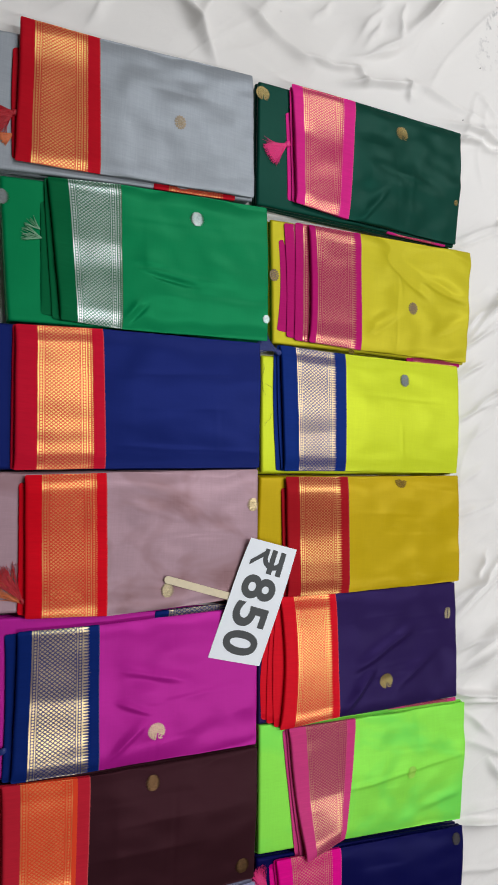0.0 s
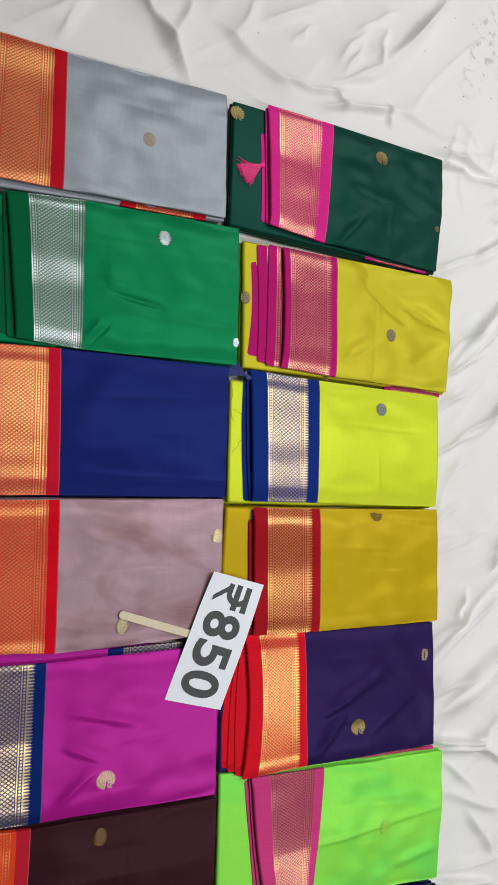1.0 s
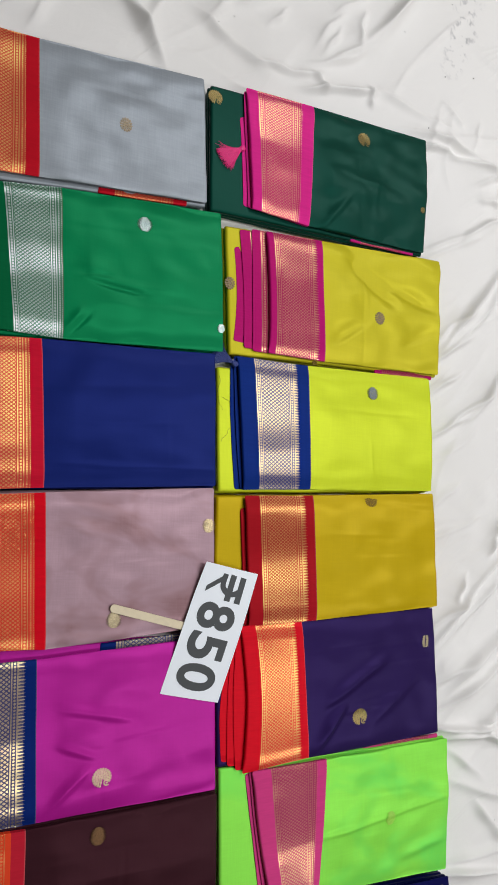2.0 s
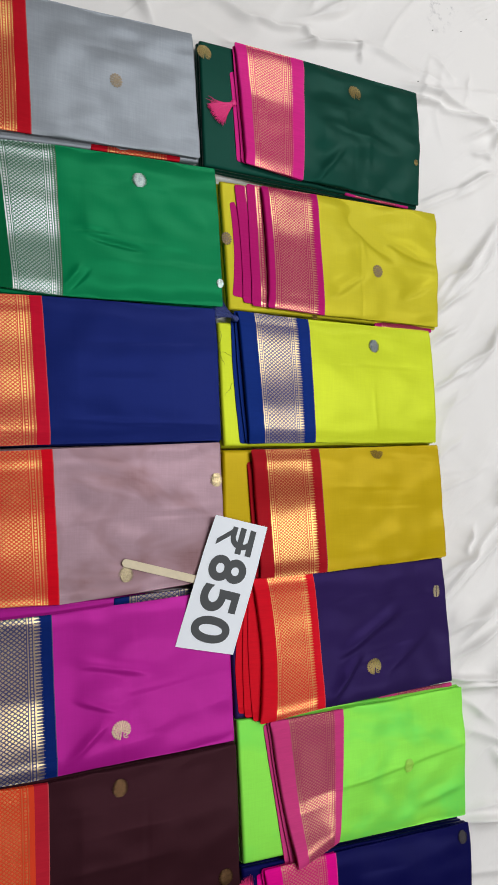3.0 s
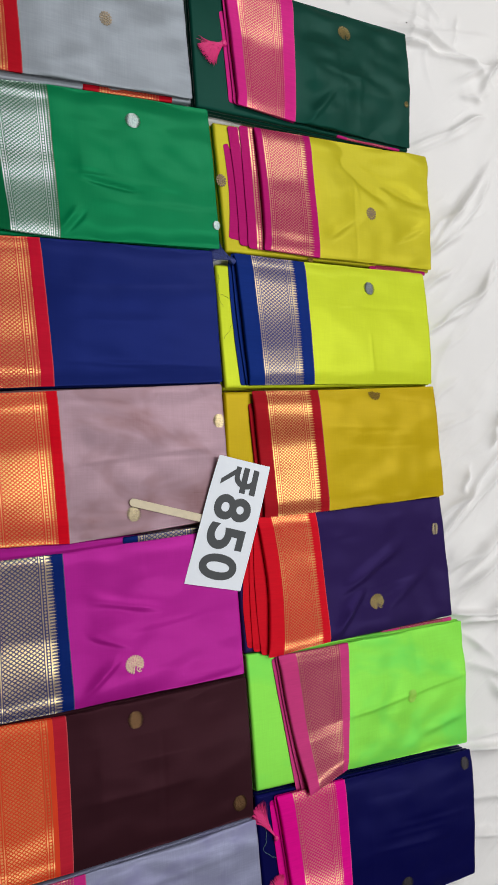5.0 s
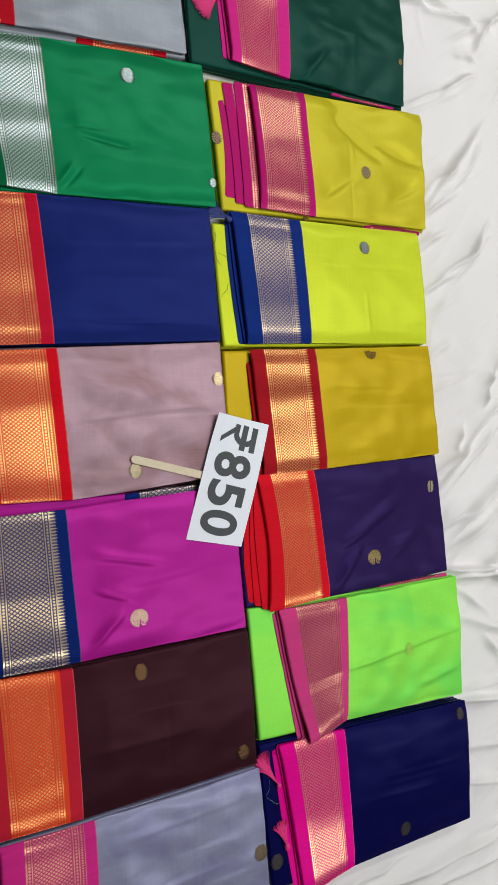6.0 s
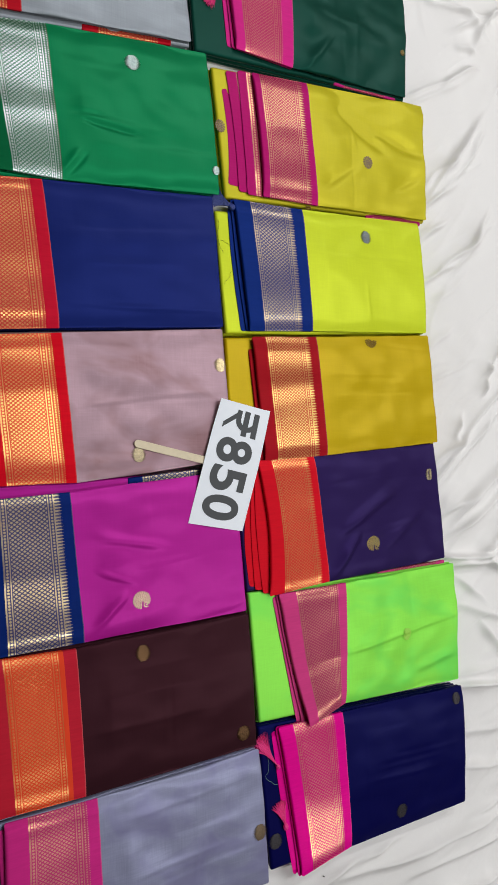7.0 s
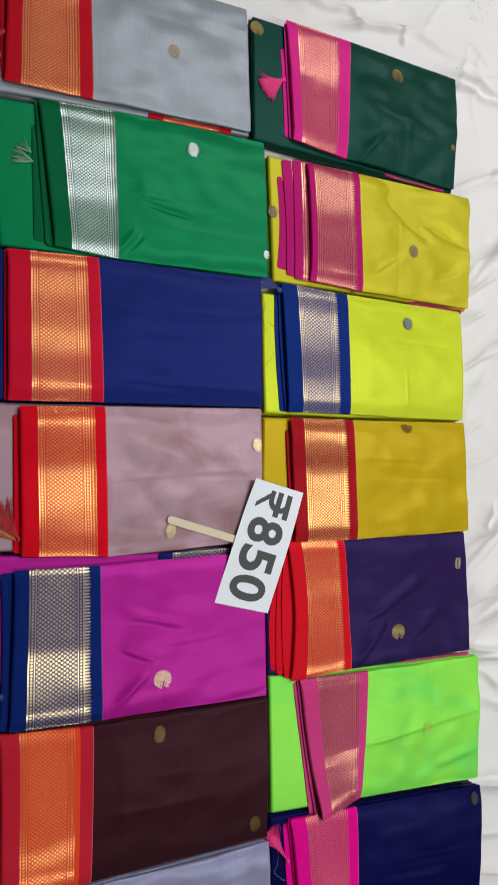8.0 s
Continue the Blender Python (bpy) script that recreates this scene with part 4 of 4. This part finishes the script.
# ---- the price sign ----
def price_sign():
    origin = (0.5115, -0.2665)
    thing = tagged(empty("price_sign", *origin, FLAP_TOP + 0.0012), "white paper price card reading 850 rupees on a wooden stick", "price sign")
    paper = plain_material("white_paper", (242, 248, 255), 0.6, vary=0.01, scale=60)
    ink = plain_material("dark_grey_ink", (62, 66, 68), 0.6, vary=0.06, scale=90)
    wood = plain_material("pale_birch", (226, 212, 180), 0.6, vary=0.06, scale=120, bump=0.0003)
    ang = math.atan2(-0.201, -0.0635)       # the way the line of writing runs
    turn = Matrix.Rotation(ang, 4, "Z")

    def curl(x, y):
        return 0.0022 + 0.0016 * math.cos(x * 24 + 0.5) + 0.0010 * math.sin(y * 40 + x * 14) + 0.010 * max(0.0, (-x - 0.03) / 0.075) ** 1.5 * max(0.0, (0.03 - y) / 0.08)

    def bent(me, lift=0.0):
        for v in me.vertices:
            v.co.z += curl(v.co.x, v.co.y) + lift
        me.transform(turn)
        me.update()

    bm = bmesh.new()
    bmesh.ops.create_grid(bm, x_segments=42, y_segments=20, size=0.5)
    for v in bm.verts:
        v.co.x *= 0.210
        v.co.y *= 0.099
        v.co.x -= 0.10 * v.co.y     # sheared to fit its outline in the camera's view
    low = bmesh.ops.extrude_face_region(bm, geom=bm.faces[:])
    for g in low["geom"]:
        if isinstance(g, bmesh.types.BMVert):
            g.co.z += 0.0004
    bmesh.ops.recalc_face_normals(bm, faces=bm.faces[:])
    card = part("card", bm, paper, thing)
    bent(card.data)
    # one mesh a character
    def rupee():
        """The currency sign from flat strokes: two bars, a bowl and a slanting leg, in a unit square."""
        bm = bmesh.new()

        def strip(outer, inner, z):
            rows = [(bm.verts.new((*a, z)), bm.verts.new((*b, z))) for a, b in zip(outer, inner)]
            for (a, b), (c, d) in zip(rows, rows[1:]):
                bm.faces.new((a, b, d, c))

        for lo, hi, z in ((0.84, 1.0, 0.0), (0.56, 0.72, 0.00004)):
            strip([(x, hi) for x in (0.0, 0.25, 0.5, 0.75, 1.0)], [(x, lo) for x in (0.0, 0.25, 0.5, 0.75, 1.0)], z)
        arc = [radians(90 - 180 * k / 14) for k in range(15)]
        strip([(0.05, 1.0)] + [(0.38 + 0.44 * math.cos(a), 0.67 + 0.33 * math.sin(a)) for a in arc] + [(0.03, 0.34)],
              [(0.05, 0.86)] + [(0.36 + 0.25 * math.cos(a), 0.67 + 0.19 * math.sin(a)) for a in arc] + [(0.03, 0.48)], 0.00008)
        strip([(0.03 + 0.15 * k, 0.42 - 0.105 * k) for k in range(5)], [(0.27 + 0.145 * k, 0.42 - 0.105 * k) for k in range(5)], 0.00012)
        me = bpy.data.meshes.new("rupee_symbol")
        bm.to_mesh(me)
        bm.free()
        return me

    def glyph(ch, name):
        cu = bpy.data.curves.new(name, "FONT")
        cu.body, cu.size, cu.offset = ch, 0.082, 0.0022
        tmp = bpy.data.objects.new("writing", cu)
        scene.collection.objects.link(tmp)
        me = bpy.data.meshes.new_from_object(tmp.evaluated_get(bpy.context.evaluated_depsgraph_get()))
        bpy.data.objects.remove(tmp)
        return me

    # one mesh a character
    at = -0.098
    for ch, name, wide in (("", "rupee_symbol", 0.050), ("8", "digit_eight", 0.048), ("5", "digit_five", 0.048), ("0", "digit_zero", 0.048)):
        me = glyph(ch, name) if ch else rupee()
        xs = [v.co.x for v in me.vertices]
        ys = [v.co.y for v in me.vertices]
        mx, my = (min(xs) + max(xs)) / 2, (min(ys) + max(ys)) / 2
        sx, sy = (wide * 0.86) / (max(xs) - min(xs)), 0.066 / (max(ys) - min(ys))
        for v in me.vertices:
            px, py = (v.co.x - mx) * sx + at + wide / 2, (v.co.y - my) * sy - 0.001
            v.co = Vector((px - 0.05 * py, py, v.co.z))
        bm = bmesh.new()
        bm.from_mesh(me)
        bmesh.ops.triangulate(bm, faces=bm.faces[:])
        bmesh.ops.subdivide_edges(bm, edges=[e for e in bm.edges if e.calc_length() > 0.012], cuts=2)
        letter = part(name, bm, ink, thing, "dark grey printed character")
        bent(letter.data, 0.0007)
        at += wide
    # flat stick with round ends, held under the card
    bm = bmesh.new()
    p, q = Vector((0.352 - origin[0], -0.228 - origin[1])), Vector((0.500 - origin[0], -0.266 - origin[1]))
    d = (q - p).normalized()
    side = Vector((-d.y, d.x))
    half, rim = 0.0062, []
    for c, a0 in ((q, -90), (p, 90)):
        for k in range(9):
            a = radians(a0 + 180 * k / 8)
            rim.append(c + (d * math.cos(a) + side * math.sin(a)) * half)
    f = bm.faces.new([bm.verts.new((v.x, v.y, -0.0008)) for v in rim])
    up = bmesh.ops.extrude_face_region(bm, geom=[f])
    for g in up["geom"]:
        if isinstance(g, bmesh.types.BMVert):
            g.co.z += 0.0016
    bmesh.ops.recalc_face_normals(bm, faces=bm.faces[:])
    bmesh.ops.bevel(bm, geom=[e for e in bm.edges], offset=0.0003, segments=1, affect="EDGES")
    part("stick", bm, wood, thing, "flat pale wooden stick with a rounded end")


price_sign()


# ---- specks of lint on the sheet ----
def specks():
    rng = random.Random(5)
    bm = bmesh.new()
    spots = [(0.92, 0.958), (1.037, 0.899), (0.982, 0.756), (1.121, 0.925), (0.52, 0.83), (0.487, 0.801), (0.68, -1.0)]
    spots += [(rng.uniform(0.3, 1.25), rng.uniform(0.75, 1.1)) for _ in range(5)] + [(rng.uniform(1.03, 1.3), rng.uniform(-1.1, 0.7)) for _ in range(4)]
    for x, y in spots:
        z = float(sheet_height(np.array([x]), np.array([y]))[0])
        made = bmesh.ops.create_icosphere(bm, subdivisions=1, radius=rng.uniform(0.0008, 0.0017))
        a = rng.uniform(0, 3.1)
        for v in made["verts"]:
            c = Vector((v.co.x * 1.8, v.co.y * 0.8, v.co.z * 0.4))
            v.co = Matrix.Rotation(a, 3, "Z") @ c + Vector((x, y, z + 0.0004))
    me = bpy.data.meshes.new("lint")
    bm.to_mesh(me)
    bm.free()
    me.materials.append(plain_material("dark_lint", (90, 88, 86), 0.9))
    tagged(new("lint", me), "small dark specks of lint on the white sheet", "lint", kind="stuff")


specks()
